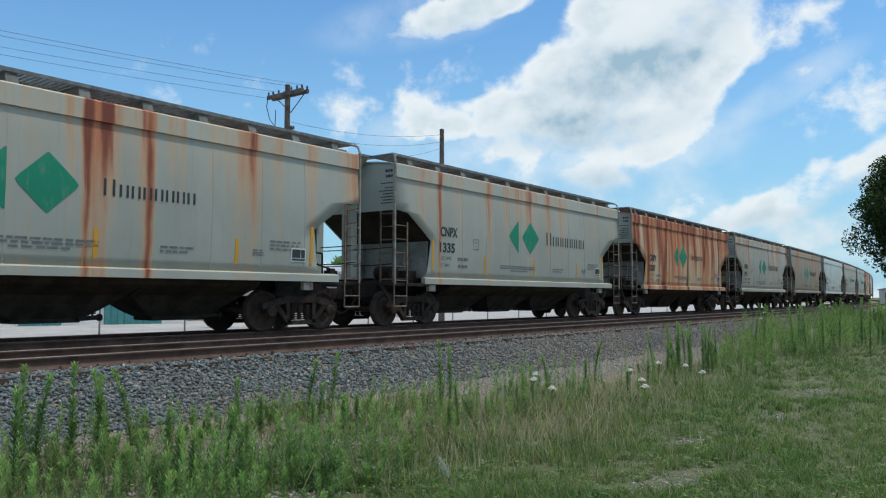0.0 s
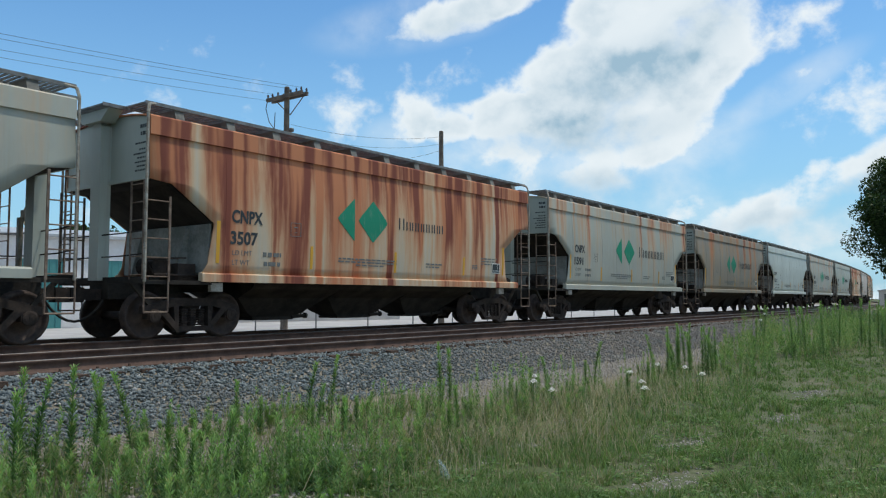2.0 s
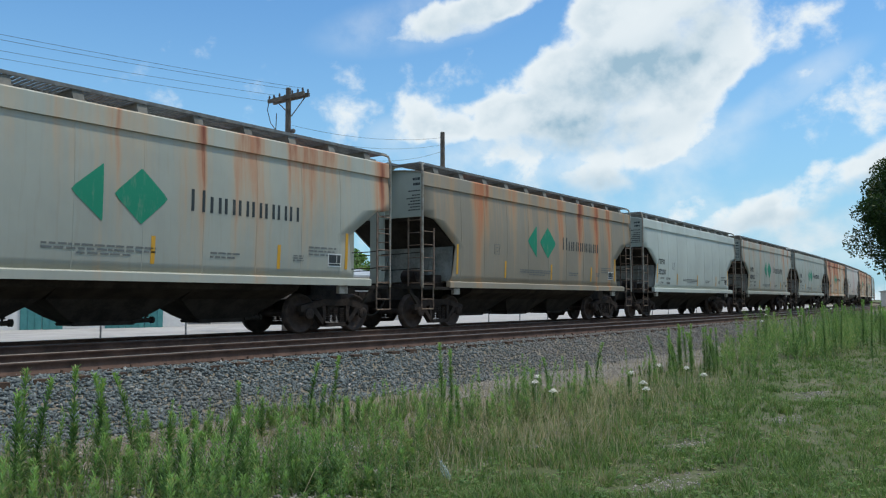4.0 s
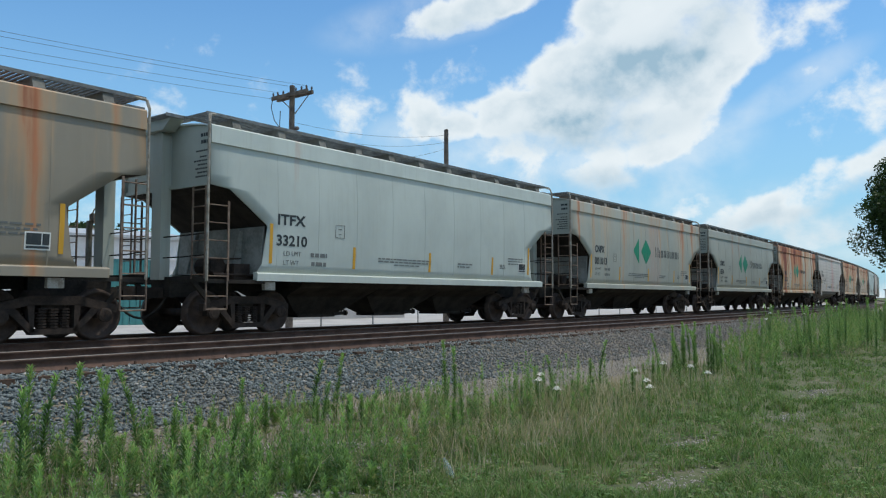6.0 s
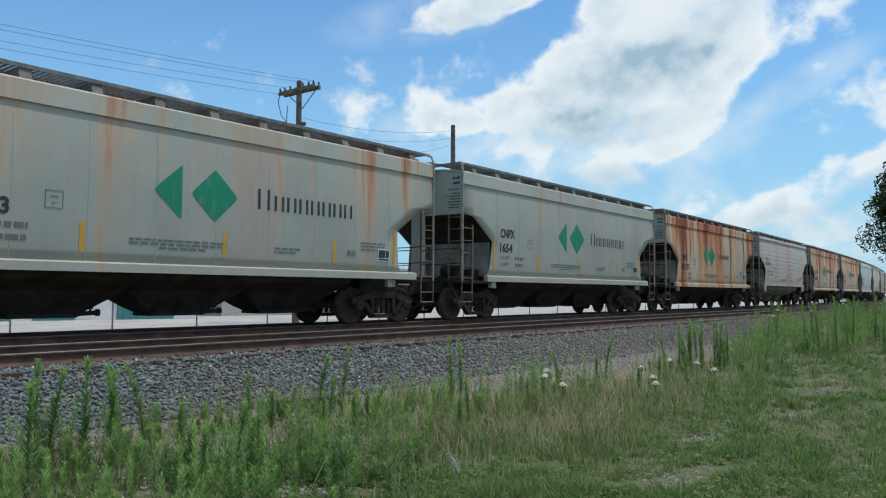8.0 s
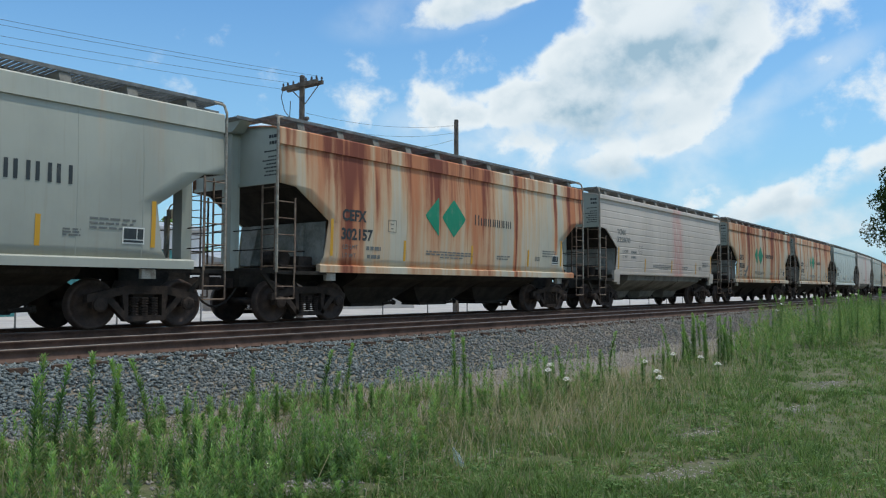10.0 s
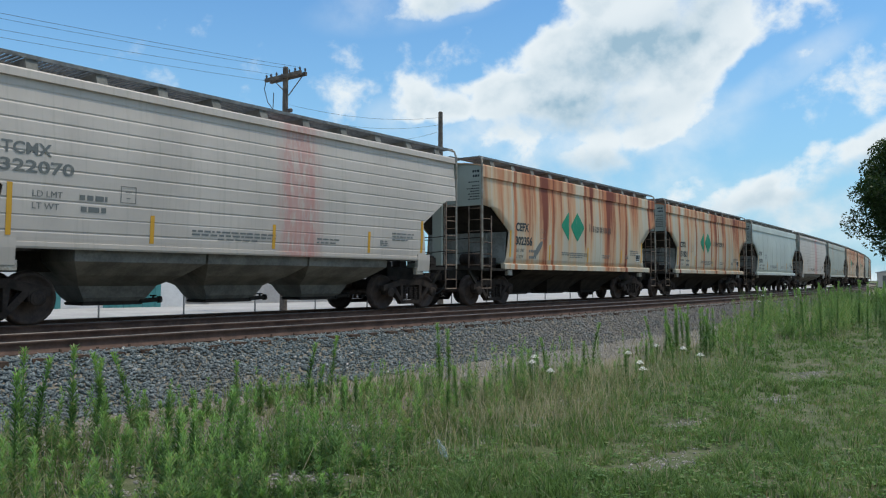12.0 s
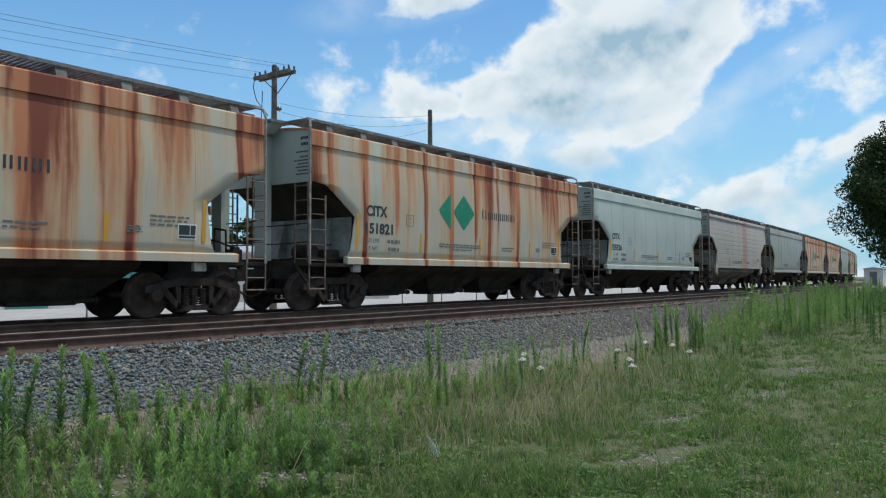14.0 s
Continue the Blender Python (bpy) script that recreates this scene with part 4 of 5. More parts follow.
    once("brake", bm_of(brake), M["ladder"], car, "brake_wheel")
    def valves(bm):
        disc(bm, -HALF + 0.75, 0, 0, 1.42, [(-0.95, 0.10), (-0.93, 0.19), (-0.35, 0.19), (-0.33, 0.10)], 14)
        box(bm, (-HALF + 0.95, -1.2, 1.16), (-HALF + 1.35, -0.85, 1.48))
        path_bar(bm, [(-HALF + 0.6, -0.9, 1.3), (-HALF + 0.35, -1.0, 1.55), (-HALF + 1.2, -1.1, 1.6)], 0.02, 5)
        bar(bm, (-HALF + 0.4, -1.25, 1.25), (-HALF + 1.4, -1.25, 1.25), 0.022, 5)
    once("valves", bm_of(valves), M["truck"], car, "brake_gear")
    # bays and centre sill carry underbody shade in their dark base tone
    for x in (-2.72, 0.0, 2.72):
        h = once(("hopper", x, ribs), bm_of(hopper, x, 1.46 if ribs else 1.30, ribs), M["bay"] if ribs else M["under"], car, "hopper_bay", label="dark sloped discharge bay")
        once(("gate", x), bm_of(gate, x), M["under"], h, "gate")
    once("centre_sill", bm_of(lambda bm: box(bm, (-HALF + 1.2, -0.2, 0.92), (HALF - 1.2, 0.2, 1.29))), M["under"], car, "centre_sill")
    for e in (-1, 1):
        truck(car, e * 5.42)
    # paintwork
    for u, z in ((1.56, 1.5), (4.1, 1.45), (7.0, 1.45), (10.0, 1.45), (12.05, 1.5)):
        once(("strip", u), lambda u=u, z=z: wrap(bm_rect(0.0, 0.0, 0.085, 0.52 if u not in (1.56, 12.05) else 0.85, 4), u, z), M["yellow"], car, "reflector_strip")
    if brand:
        late = layout == "late"
        d1, d2, w0, w1, tall = (6.04, 6.78, 7.78, 10.62, 0.43) if late else (5.52, 6.18, 7.12, 9.05, 0.30)
        once(("half", layout), lambda: wrap(bm_of(diamond, d1, 2.68, 0.60, 0.52, True)(), 0, 0), M["green"], car, "emblem_half", label="green half diamond")
        once(("diamond", layout), lambda: wrap(bm_of(diamond, d2, 2.68, 0.55, 0.52)(), 0, 0), M["green"], car, "emblem_diamond", label="green diamond")
        tagged(once(("brand", layout), lambda: wrap(bm_of(word_bars, w0, w1, 2.69 - tall * 0.42, tall)(), 0, 0), M["black"], car, "trade_name"), kind="stuff")
    if mark:
        ink = M["grey_mark"] if light_mark else M["black"]
        zm, zn, um = (2.83, 2.54, 1.46) if ribs else (2.35, 1.91, 1.92) if brand and layout == "early" else (2.46, 2.02, 1.92) if brand else (2.35, 1.90, 1.77)
        drop = 0.35 if ribs else -0.12 if layout == "early" or not brand else 0.0
        tagged(part("reporting_mark", wrap(text_mesh(mark, *((0.28, 0.006) if ribs else (0.32, 0.009) if not brand else (0.36, 0.012))), um, zm, wide=0.80), ink, car), kind="stuff")
        tagged(part("car_number", wrap(text_mesh(number, *((0.28, 0.006) if ribs else (0.32, 0.009) if not brand else (0.36, 0.012))), um - 0.02, zn, wide=(0.20 if ribs else 0.175) * len(number)), ink, car), kind="stuff")
        tagged(once(("limits", drop), lambda: limits(drop), M["grey_mark"], car, "load_limit"), kind="stuff")
    rows = [(5.0, 1.72, 2.1, 0.035), (5.0, 1.65, 2.1, 0.035), (5.6, 1.58, 1.0, 0.03), (8.3, 1.70, 0.75, 0.035), (8.3, 1.62, 0.6, 0.035),
            (10.9, 1.95, 0.85, 0.035), (10.9, 1.87, 0.8, 0.035), (10.9, 1.79, 0.6, 0.035), (10.45, 1.74, 0.3, 0.03), (10.45, 1.69, 0.3, 0.03), (10.45, 1.64, 0.3, 0.03)]
    tagged(once("stencils", lambda: wrap(bm_of(text_rows, rows)(), 0, 0), M["grey_mark"], car, "stencil_print"), kind="stuff")
    def square(bm):
        for a in ((0, 0, 0.30, 0.012), (0, 0.29, 0.30, 0.302), (0, 0, 0.012, 0.30), (0.288, 0, 0.30, 0.30), (0.09, 0.19, 0.21, 0.21), (0.11, 0.08, 0.19, 0.095)):
            rect(bm, *a)
    once("square", lambda: wrap(bm_of(square)(), 3.5, 2.16), M["grey_mark"], car, "stencil_square")
    # a plain slanted oval stands in for the logo on this car
    if number == "302356":
        def patch(bm):
            ring = [(0.26 * math.cos(k * math.pi / 8) + 0.07 * math.sin(k * math.pi / 8), 0.20 * math.sin(k * math.pi / 8)) for k in range(16)]
            prism(bm, [(p + 0.3 * q, q + 0.55 * p) for p, q in ring], -0.0015, 0.0015, "y")
        part("sprayed_patch", wrap(bm_of(patch)(), 3.35, 1.80), M["grey_mark"], car, "plain dark grey patch in place of a logo")
    if ribs:
        return car
    once("card", lambda: wrap(bm_rect(0, 0, 0.42, 0.30, 2), 11.5, 1.55), M["white_mark"], car, "placard")
    def card_ink(bm):
        rect(bm, 0.025, 0.085, 0.265, 0.275)
        rect(bm, 0.285, 0.085, 0.395, 0.275)
        rect(bm, 0.025, 0.025, 0.395, 0.065)
    once("card_ink", lambda: wrap(bm_of(card_ink)(), 11.5, 1.55, 0.011), M["black"], car, "placard_print")
    return car


def bm_rect(*a):
    bm = bmesh.new()
    rect(bm, *a)
    return bm


def limits(lift):
    a = wrap(text_mesh("LD LMT", 0.15), 1.95, 1.80 + lift)
    b = wrap(text_mesh("LT WT", 0.15), 1.95, 1.60 + lift)
    c = wrap(bm_of(text_rows, [(2.75, 1.80 + lift, 0.5, 0.09), (2.78, 1.60 + lift, 0.45, 0.09)])(), 0, 0)
    me = bpy.data.meshes.new("tmp")
    c.to_mesh(me)
    c.free()
    a.from_mesh(me)
    bpy.data.meshes.remove(me)
    me = bpy.data.meshes.new("tmp")
    b.to_mesh(me)
    b.free()
    a.from_mesh(me)
    bpy.data.meshes.remove(me)
    return a


GREYGREEN, CREAM, WHITE, BUFF, PINKISH = (0.38, 0.395, 0.345), (0.51, 0.485, 0.395), (0.50, 0.55, 0.51), (0.27, 0.238, 0.185), (0.555, 0.495, 0.44)
# tint, rust, seed, pink, mark, number, brand, style, label, where the emblem sits
CARS = [
    (GREYGREEN, 0.55, 1.3, 0, "", "", True, "smooth", "pale grey covered hopper car with heavy orange rust runs", "early"),
    (GREYGREEN, 0.42, 2.2, 0, "CNPX", "1335", True, "smooth", "pale grey-green covered hopper car with light rust streaks", "late"),
    (CREAM, 1.02, 3.6, 0, "CNPX", "3507", True, "smooth", "cream covered hopper car almost covered in orange rust", "early"),
    (GREYGREEN, 0.44, 4.1, 0, "CNPX", "1591", True, "smooth", "pale grey covered hopper car with faint rust streaks", "late"),
    (BUFF, 0.44, 5.7, 0, "", "", True, "smooth", "dull brown-grey covered hopper car stained with rust", "late"),
    (WHITE, 0.0, 6.2, 0, "ITFX", "33210", False, "smooth", "clean off-white covered hopper car", "late"),
    (GREYGREEN, 0.36, 7.9, 0.25, "CNPX", "001013", True, "smooth", "pale grey covered hopper car with pinkish dust stains", "late"),
    (GREYGREEN, 0.16, 8.4, 0, "CNPX", "1654", True, "smooth", "pale grey-green covered hopper car lightly stained", "late"),
    (CREAM, 0.86, 9.3, 0, "CEFX", "302157", True, "smooth", "cream covered hopper car with broad orange rust runs", "early"),
    (PINKISH, 0.0, 10.8, 0.75, "TCMX", "322070", False, "ribbed", "dusty white ribbed hopper car with a pink stain", "late"),
    (CREAM, 0.80, 11.4, 0, "CEFX", "302356", True, "smooth", "cream covered hopper car with dark orange rust runs", "early"),
    (CREAM, 0.76, 12.6, 0, "CITX", "151821", True, "smooth", "cream covered hopper car streaked with rust", "early"),
    (WHITE, 0.0, 13.2, 0, "CITX", "155526", False, "smooth", "clean bluish-white covered hopper car", "late"),
    (PINKISH, 0.1, 14.9, 0.9, "", "", False, "ribbed", "white ribbed hopper car with a red stain", "late"),
    (GREYGREEN, 0.2, 15.1, 0, "", "", False, "smooth", "dull grey covered hopper car", "late"),
    (CREAM, 0.75, 16.3, 0, "", "", True, "smooth", "rust-streaked cream covered hopper car", "early"),
]
MORE = [15, 14, 10, 7]      # the cars behind these look like earlier ones
LENGTH = 14.918
TRAIN = []


def build_train():
    made = []
    for tint, rust, seed, pink, mark, number, brand, style, label, layout in CARS:
        paint = car_paint("car_paint", tint, rust, seed, pink, grime=0.12 if tint == WHITE else 0.3)
        trim = car_paint("trim_paint", tuple(min(0.74, c * 1.12 + 0.02) for c in tint), rust * 1.08, seed, pink * 0.4, grime=0.15)
        if style == "ribbed":
            trim = paint
        made.append(hopper_car(paint, trim, label, mark, number, brand, layout, style, ladder_mat="ladder", light_mark=style == "ribbed"))
    TRAIN.extend(made)
    for i in MORE:
        TRAIN.append(copy_thing(made[i], Matrix.Identity(4)))


build_train()

# ---- beyond the line: lot, buildings, poles ----


def build_lot():
    lot = strip("pavement", 19.5, 60.0, -0.9, -0.655, M["concrete"], -30, 200, 5.0)
    tagged(lot, "pale sunlit concrete lot behind the railway", "pavement", kind="structure")


def shed(name, p, q, deep, low, high, band, wall, lower, label, doors=()):
    """A long low building with ribbed siding; p and q are the ends of the wall that faces the line."""
    p, q = Vector((*p, 0)), Vector((*q, 0))
    along = (q - p).length
    m = Matrix.Translation((p.x, p.y, 0)) @ Matrix.Rotation(math.atan2(q.y - p.y, q.x - p.x), 4, "Z")
    house = tagged(new(name), label, "building")
    house.matrix_basis = m
    bm = bmesh.new()
    box(bm, (0, 0, low), (along, deep, high - 0.12))
    part("wall", bm, wall, house)
    bm = bmesh.new()
    prism(bm, [(-0.25, high - 0.12), (-0.25, high + 0.02), (deep / 2, high + deep * 0.06), (deep + 0.25, high + 0.02), (deep + 0.25, high - 0.12)], -0.2, along + 0.2, "x")
    part("roof", bm, M["roof"], house)
    if lower:
        first = None
        x, count = 0.05, 0
        while x < along - 0.8:
            count += 1
            if count % 4 and not any(a <= x <= b for a, b in doors):
                if first is None:
                    bm = bmesh.new()
                    box(bm, (0, -0.05, low), (0.93, -0.004, band))
                    for r in (0.0, 0.31, 0.62):
                        box(bm, (r + 0.02, -0.085, low), (r + 0.07, -0.05, band))
                    first = part("siding_panel", bm, M["teal"], house, "teal ribbed siding panel")
                    first.matrix_basis = Matrix.Translation((x, 0, 0))
                else:
                    share("siding_panel", first, house, Matrix.Translation((x, 0, 0)))
            x += 0.95
        bm = bmesh.new()
        box(bm, (0, -0.09, band), (along, -0.004, band + 0.08))
        part("trim_rail", bm, M["white_wall"], house)
    for a, b in doors:
        bm = bmesh.new()
        box(bm, (a + 0.1, -0.06, low), (b - 0.1, -0.003, low + 2.6))
        for i in range(6):
            box(bm, (a + 0.12, -0.075, low + 0.1 + i * 0.42), (b - 0.12, -0.06, low + 0.46 + i * 0.42))
        part("door", bm, M["white_wall"], house, "white panelled roller door")
    return house


def utility_pole(x, y, high, arms, label):
    pole = tagged(new("utility_pole"), label, "utility pole")
    pole.matrix_basis = Matrix.Translation((x, y, -0.7))
    bm = bmesh.new()
    rings = [[bm.verts.new((r * math.cos(k * math.pi / 6), r * math.sin(k * math.pi / 6), z)) for k in range(12)] for z, r in ((0, 0.18), (high * 0.5, 0.15), (high - 0.04, 0.125), (high, 0.10))]
    for p, q in zip(rings, rings[1:]):
        for i in range(12):
            bm.faces.new((p[i], p[(i + 1) % 12], q[(i + 1) % 12], q[i]))
    bm.faces.new(rings[0])
    bm.faces.new(rings[-1])
    part("shaft", bm, M["pole"], pole)
    if arms:
        for d in (-0.16, 0.16):
            bm = bmesh.new()
            box(bm, (d - 0.06, -1.25, high - 0.57), (d + 0.06, 1.25, high - 0.40))
            part("crossarm", bm, M["pole"], pole)
            for yy in (-1.18, -0.85, -0.45, 0.45, 0.85, 1.18):
                bm = bmesh.new()
                for k, r in ((0, 0.035), (0.07, 0.05), (0.12, 0.035)):
                    bar(bm, (d, yy, high - 0.40 + k), (d, yy, high - 0.34 + k), r, 8)
                part("insulator", bm, M["glass"], pole)
        for s in (-1, 1):
            bm = bmesh.new()
            bar(bm, (0.2, s * 1.0, high - 0.5), (0.2, 0, high - 1.3), 0.025, 5)
            part("brace", bm, M["pole"], pole)
        bm = bmesh.new()
        path_bar(bm, [(-0.2, 1.15, high - 0.45), (-0.22, 1.25, high - 0.9), (-0.3, 0.9, high - 1.6), (-0.2, 0.2, high - 2.4)], 0.02, 5)
        path_bar(bm, [(-0.28, 0.5, high - 1.2), (-0.34, 0.5, high - 2.6), (-0.2, 0.1, high - 3.1)], 0.02, 5)
        part("drop_cable", bm, M["wire"], pole)
        bm = bmesh.new()
        disc(bm, 0.0, 0, 0, high - 2.1, [(-0.45, 0.06), (-0.42, 0.10), (-0.24, 0.10), (-0.22, 0.06)], 10)
        part("cutout", bm, M["glass"], pole)
    else:
        for k in (0.3, 0.75, 1.2):
            bm = bmesh.new()
            bar(bm, (-0.12, -0.16, high - k), (-0.12, -0.16, high - k - 0.12), 0.045, 8)
            part("insulator", bm, M["glass"], pole)
    return pole


def wire(name, a, b, sag, r=0.007):
    cu = bpy.data.curves.new(name, "CURVE")
    cu.dimensions, cu.bevel_depth, cu.bevel_resolution = "3D", r, 0
    sp = cu.splines.new("POLY")
    k = 24
    sp.points.add(k)
    a, b = Vector(a), Vector(b)
    for i in range(k + 1):
        t = i / k
        p = a.lerp(b, t)
        sp.points[i].co = (p.x, p.y, p.z - 4 * sag * t * (1 - t), 1)
    cu.materials.append(M["wire"])
    return tagged(new(name, cu), "thin dark overhead wire between utility poles", "wire", "overhead wires")


build_lot()
shed("warehouse", (9.2, 40.6), (24.2, 36.4), 14.0, -0.7, 3.9, 2.7, M["white_wall"], True, "low white metal warehouse with teal lower siding", doors=((0.2, 5.3), (9.4, 10.2)))
shed("warehouse", (27.5, 39.0), (41.0, 36.0), 12.0, -0.7, 2.4, 1.0, M["concrete"], False, "low pale concrete block storehouse")
POLE_A, POLE_B = (23.8, 28.0), (33.9, 26.7)
utility_pole(*POLE_A, 11.45, True, "dark weathered wooden utility pole with double crossarm")
utility_pole(*POLE_B, 10.9, False, "plain weathered wooden utility pole with side insulators")
utility_pole(-16.0, 29.5, 10.4, True, "dark weathered wooden utility pole with double crossarm")
for yy, dz in ((-1.18, 0.0), (-0.45, 0.05), (0.85, 0.02), (1.18, -0.25)):
    wire("overhead_wire", (-16.0, 29.5 + yy, 9.3), (POLE_A[0] - 0.16, POLE_A[1] + yy, 10.5 + dz), 0.55)
for za, zb, sag in ((8.95, 9.85, 0.35), (8.55, 9.45, 0.45), (8.2, 9.1, 0.75)):
    wire("overhead_wire", (POLE_A[0] + 0.1, POLE_A[1] - 0.2, za), (POLE_B[0] - 0.12, POLE_B[1] - 0.16, zb), sag)


def fence_posts():
    first = None
    for i in range(22):
        m = Matrix.Translation((0.4 + i * 3.1, 24.0, -0.66))
        if first is None:
            bm = bmesh.new()
            bar(bm, (0, 0, 0), (0, 0, 1.15), 0.03, 8)
            bar(bm, (0, 0, 1.15), (0, 0, 1.19), 0.04, 8)
            bar(bm, (0, 0, 0), (0, 0, 0.03), 0.09, 8)
            first = tagged(part("fence_post", bm, M["grate"], None), "thin grey steel post at the edge of the lot", "post", "posts along the lot")
            first.matrix_basis = m
        else:
            copy_thing(first, m)


fence_posts()


def relay_hut():
    hut = tagged(new("equipment_hut"), "small white metal equipment hut beside the track", "hut")
    hut.matrix_basis = Matrix.Translation((106.0, 15.2, -0.65))
    bm = bmesh.new()
    box(bm, (-1.3, -1.0, 0), (1.3, 1.0, 2.3))
    part("wall", bm, M["white_wall"], hut)
    bm = bmesh.new()
    prism(bm, [(-1.15, 2.3), (-1.15, 2.38), (0, 2.6), (1.15, 2.38), (1.15, 2.3)], -1.45, 1.45, "x")
    part("roof", bm, M["roof"], hut)
    bm = bmesh.new()
    box(bm, (-1.34, -0.4, 0.1), (-1.302, 0.4, 2.0))
    part("door", bm, M["grate"], hut)


relay_hut()

# ---- trees ----


def leaf_cards(rng, centres, radii, per, size):
    """Leaves round each clump: small bent quads, thicker towards its skin."""
    k = len(centres)
    d = rng.normal(size=(k, per, 3))
    d /= np.linalg.norm(d, axis=2, keepdims=True)
    r = rng.random((k, per, 1)) ** 0.45
    p = (centres[:, None] + d * r * radii[:, None, None] * np.array([1.0, 1.0, 0.75])).reshape(-1, 3)
    n = len(p)
    a = rng.normal(size=(n, 3))
    a /= np.linalg.norm(a, axis=1, keepdims=True)
    b = np.cross(a, rng.normal(size=(n, 3)))
    b /= np.linalg.norm(b, axis=1, keepdims=True)
    s = size * rng.uniform(0.6, 1.3, (n, 1))
    v = np.stack([p - a * s, p - b * s * 0.45, p + a * s, p + b * s * 0.45], 1)
    return v.reshape(-1, 3), np.arange(n * 4).reshape(n, 4)


def tree(x, y, base, high, crown, lobes, per, seed, label, size=0.13, mat="leaf", group=""):
    rng = np.random.default_rng(seed)
    t = tagged(new("tree"), label, "tree", group)
    t.matrix_basis = Matrix.Translation((x, y, base))
    bm = bmesh.new()
    fork = high * 0.32
    for i in range(5):
        bar(bm, (0.05 * i, 0.03 * i, fork * i / 5), (0.05 * (i + 1), 0.03 * (i + 1), fork * (i + 1) / 5 + 0.02), high * 0.032 * (1 - 0.09 * i), 9)
    part("trunk", bm, M["bark"], t)
    cz, rz = high * 0.57, high * 0.40
    d = rng.normal(size=(lobes, 3))
    d /= np.linalg.norm(d, axis=1, keepdims=True)
    r = rng.uniform(0.35, 0.98, (lobes, 1))
    c = d * r * np.array([crown, crown, rz]) + np.array([0, 0, cz])
    for i in range(min(9, lobes)):
        bm = bmesh.new()
        a = Vector((0.2, 0.12, fork * 0.95))
        e = Vector(c[i])
        mid = a.lerp(e, 0.5) + Vector((0, 0, 0.3))
        bar(bm, a, mid, high * 0.012, 6)
        bar(bm, mid, e, high * 0.007, 5)
        part("limb", bm, M["bark"], t)
    v, f = leaf_cards(rng, c, rng.uniform(0.16, 0.30, lobes) * crown * 1.1, per, size)
    ob = cloud_mesh("crown", v, f, M[mat])
    ob.parent = t
    return t


tree(46.5, 3.6, -0.85, 10.4, 4.6, 190, 740, 4, "large dark green broadleaf tree beside the lawn", 0.095)
tree(63.0, -0.5, -0.85, 9.5, 4.6, 60, 300, 8, "dark green broadleaf tree at the edge of the lawn", 0.14)
for i, (a, r, h) in enumerate(((72, 68, 8.0), (67, 74, 8.6), (63.5, 66, 7.6), (59, 80, 8.4), (52, 90, 8.8), (45, 110, 9.0))):
    tree(r * math.cos(radians(a)), r * math.sin(radians(a)), -0.7, h, 4.2, 40, 110, 20 + i, "distant round green tree behind the buildings", 0.28, "weed" if i % 2 else "leaf", "distant trees")


def far_woods():
    rng = np.random.default_rng(9)
    k = 420
    x = rng.uniform(150, 420, k)
    y = rng.uniform(-140, 12, k) + np.where(x > 260, 20, 0)
    keep = (y < 14) | (x > 330)
    c = np.stack([x, y, rng.uniform(0.5, 7.0, k)], -1)[keep]
    v, f = leaf_cards(rng, c, rng.uniform(2.0, 4.0, len(c)), 60, 0.55)
    tagged(cloud_mesh("far_woods", v, f, M["leaf"]), "hazy dark green woods along the horizon", "woods", kind="stuff")


far_woods()

# ---- weeds, grass and small things on the near ground ----


def polar(rng, k, r0, r1, a0=2.0, a1=78.0, power=1.0):
    """Places over the near ground, denser towards the path's end of it."""
    r = np.exp(rng.uniform(math.log(r0), math.log(r1), k) * power)
    a = np.radians(rng.uniform(a0, a1, k))
    return r * np.cos(a), r * np.sin(a)


def patchy(x, y):
    return 0.5 + 0.25 * np.sin(x * 1.1 + 2.1 * np.sin(y * 0.8)) + 0.25 * np.sin(y * 1.7 - x * 0.6 + 1.0)


BARE = [(6.65, 2.73, 0.75, 0.22), (8.6, 3.3, 0.5, 0.15), (11.0, 2.9, 0.6, 0.2), (14.3, 3.3, 0.9, 0.25), (5.4, 1.7, 0.35, 0.12), (18.0, 2.2, 0.9, 0.3),
        (3.9, 4.75, 0.6, 0.3), (2.9, 5.3, 0.5, 0.3), (4.6, 5.6, 0.4, 0.2), (5.6, 5.9, 0.45, 0.18), (9.0, 4.9, 0.4, 0.2)]


def bare(x, y):
    v = y - bend(x)
    out = (v > 6.45 + 0.35 * np.sin(1.3 * x) + 0.2 * np.sin(3.1 * x)) & (x > 9.0) & (x < 27)
    out |= (np.sin(x * 3.1 + 1.0) * np.sin(y * 3.7 + x) > 0.72) & (x < 7.5) & (v > 3.6)
    for cx, cy, a, b in BARE:
        c, s = math.cos(radians(-20)), math.sin(radians(-20))
        u, v = (x - cx) * c + (y - cy) * s, -(x - cx) * s + (y - cy) * c
        out |= (u / a) ** 2 + (v / b) ** 2 < 1 + 0.6 * np.sin(7 * x + 5 * y)
    return out


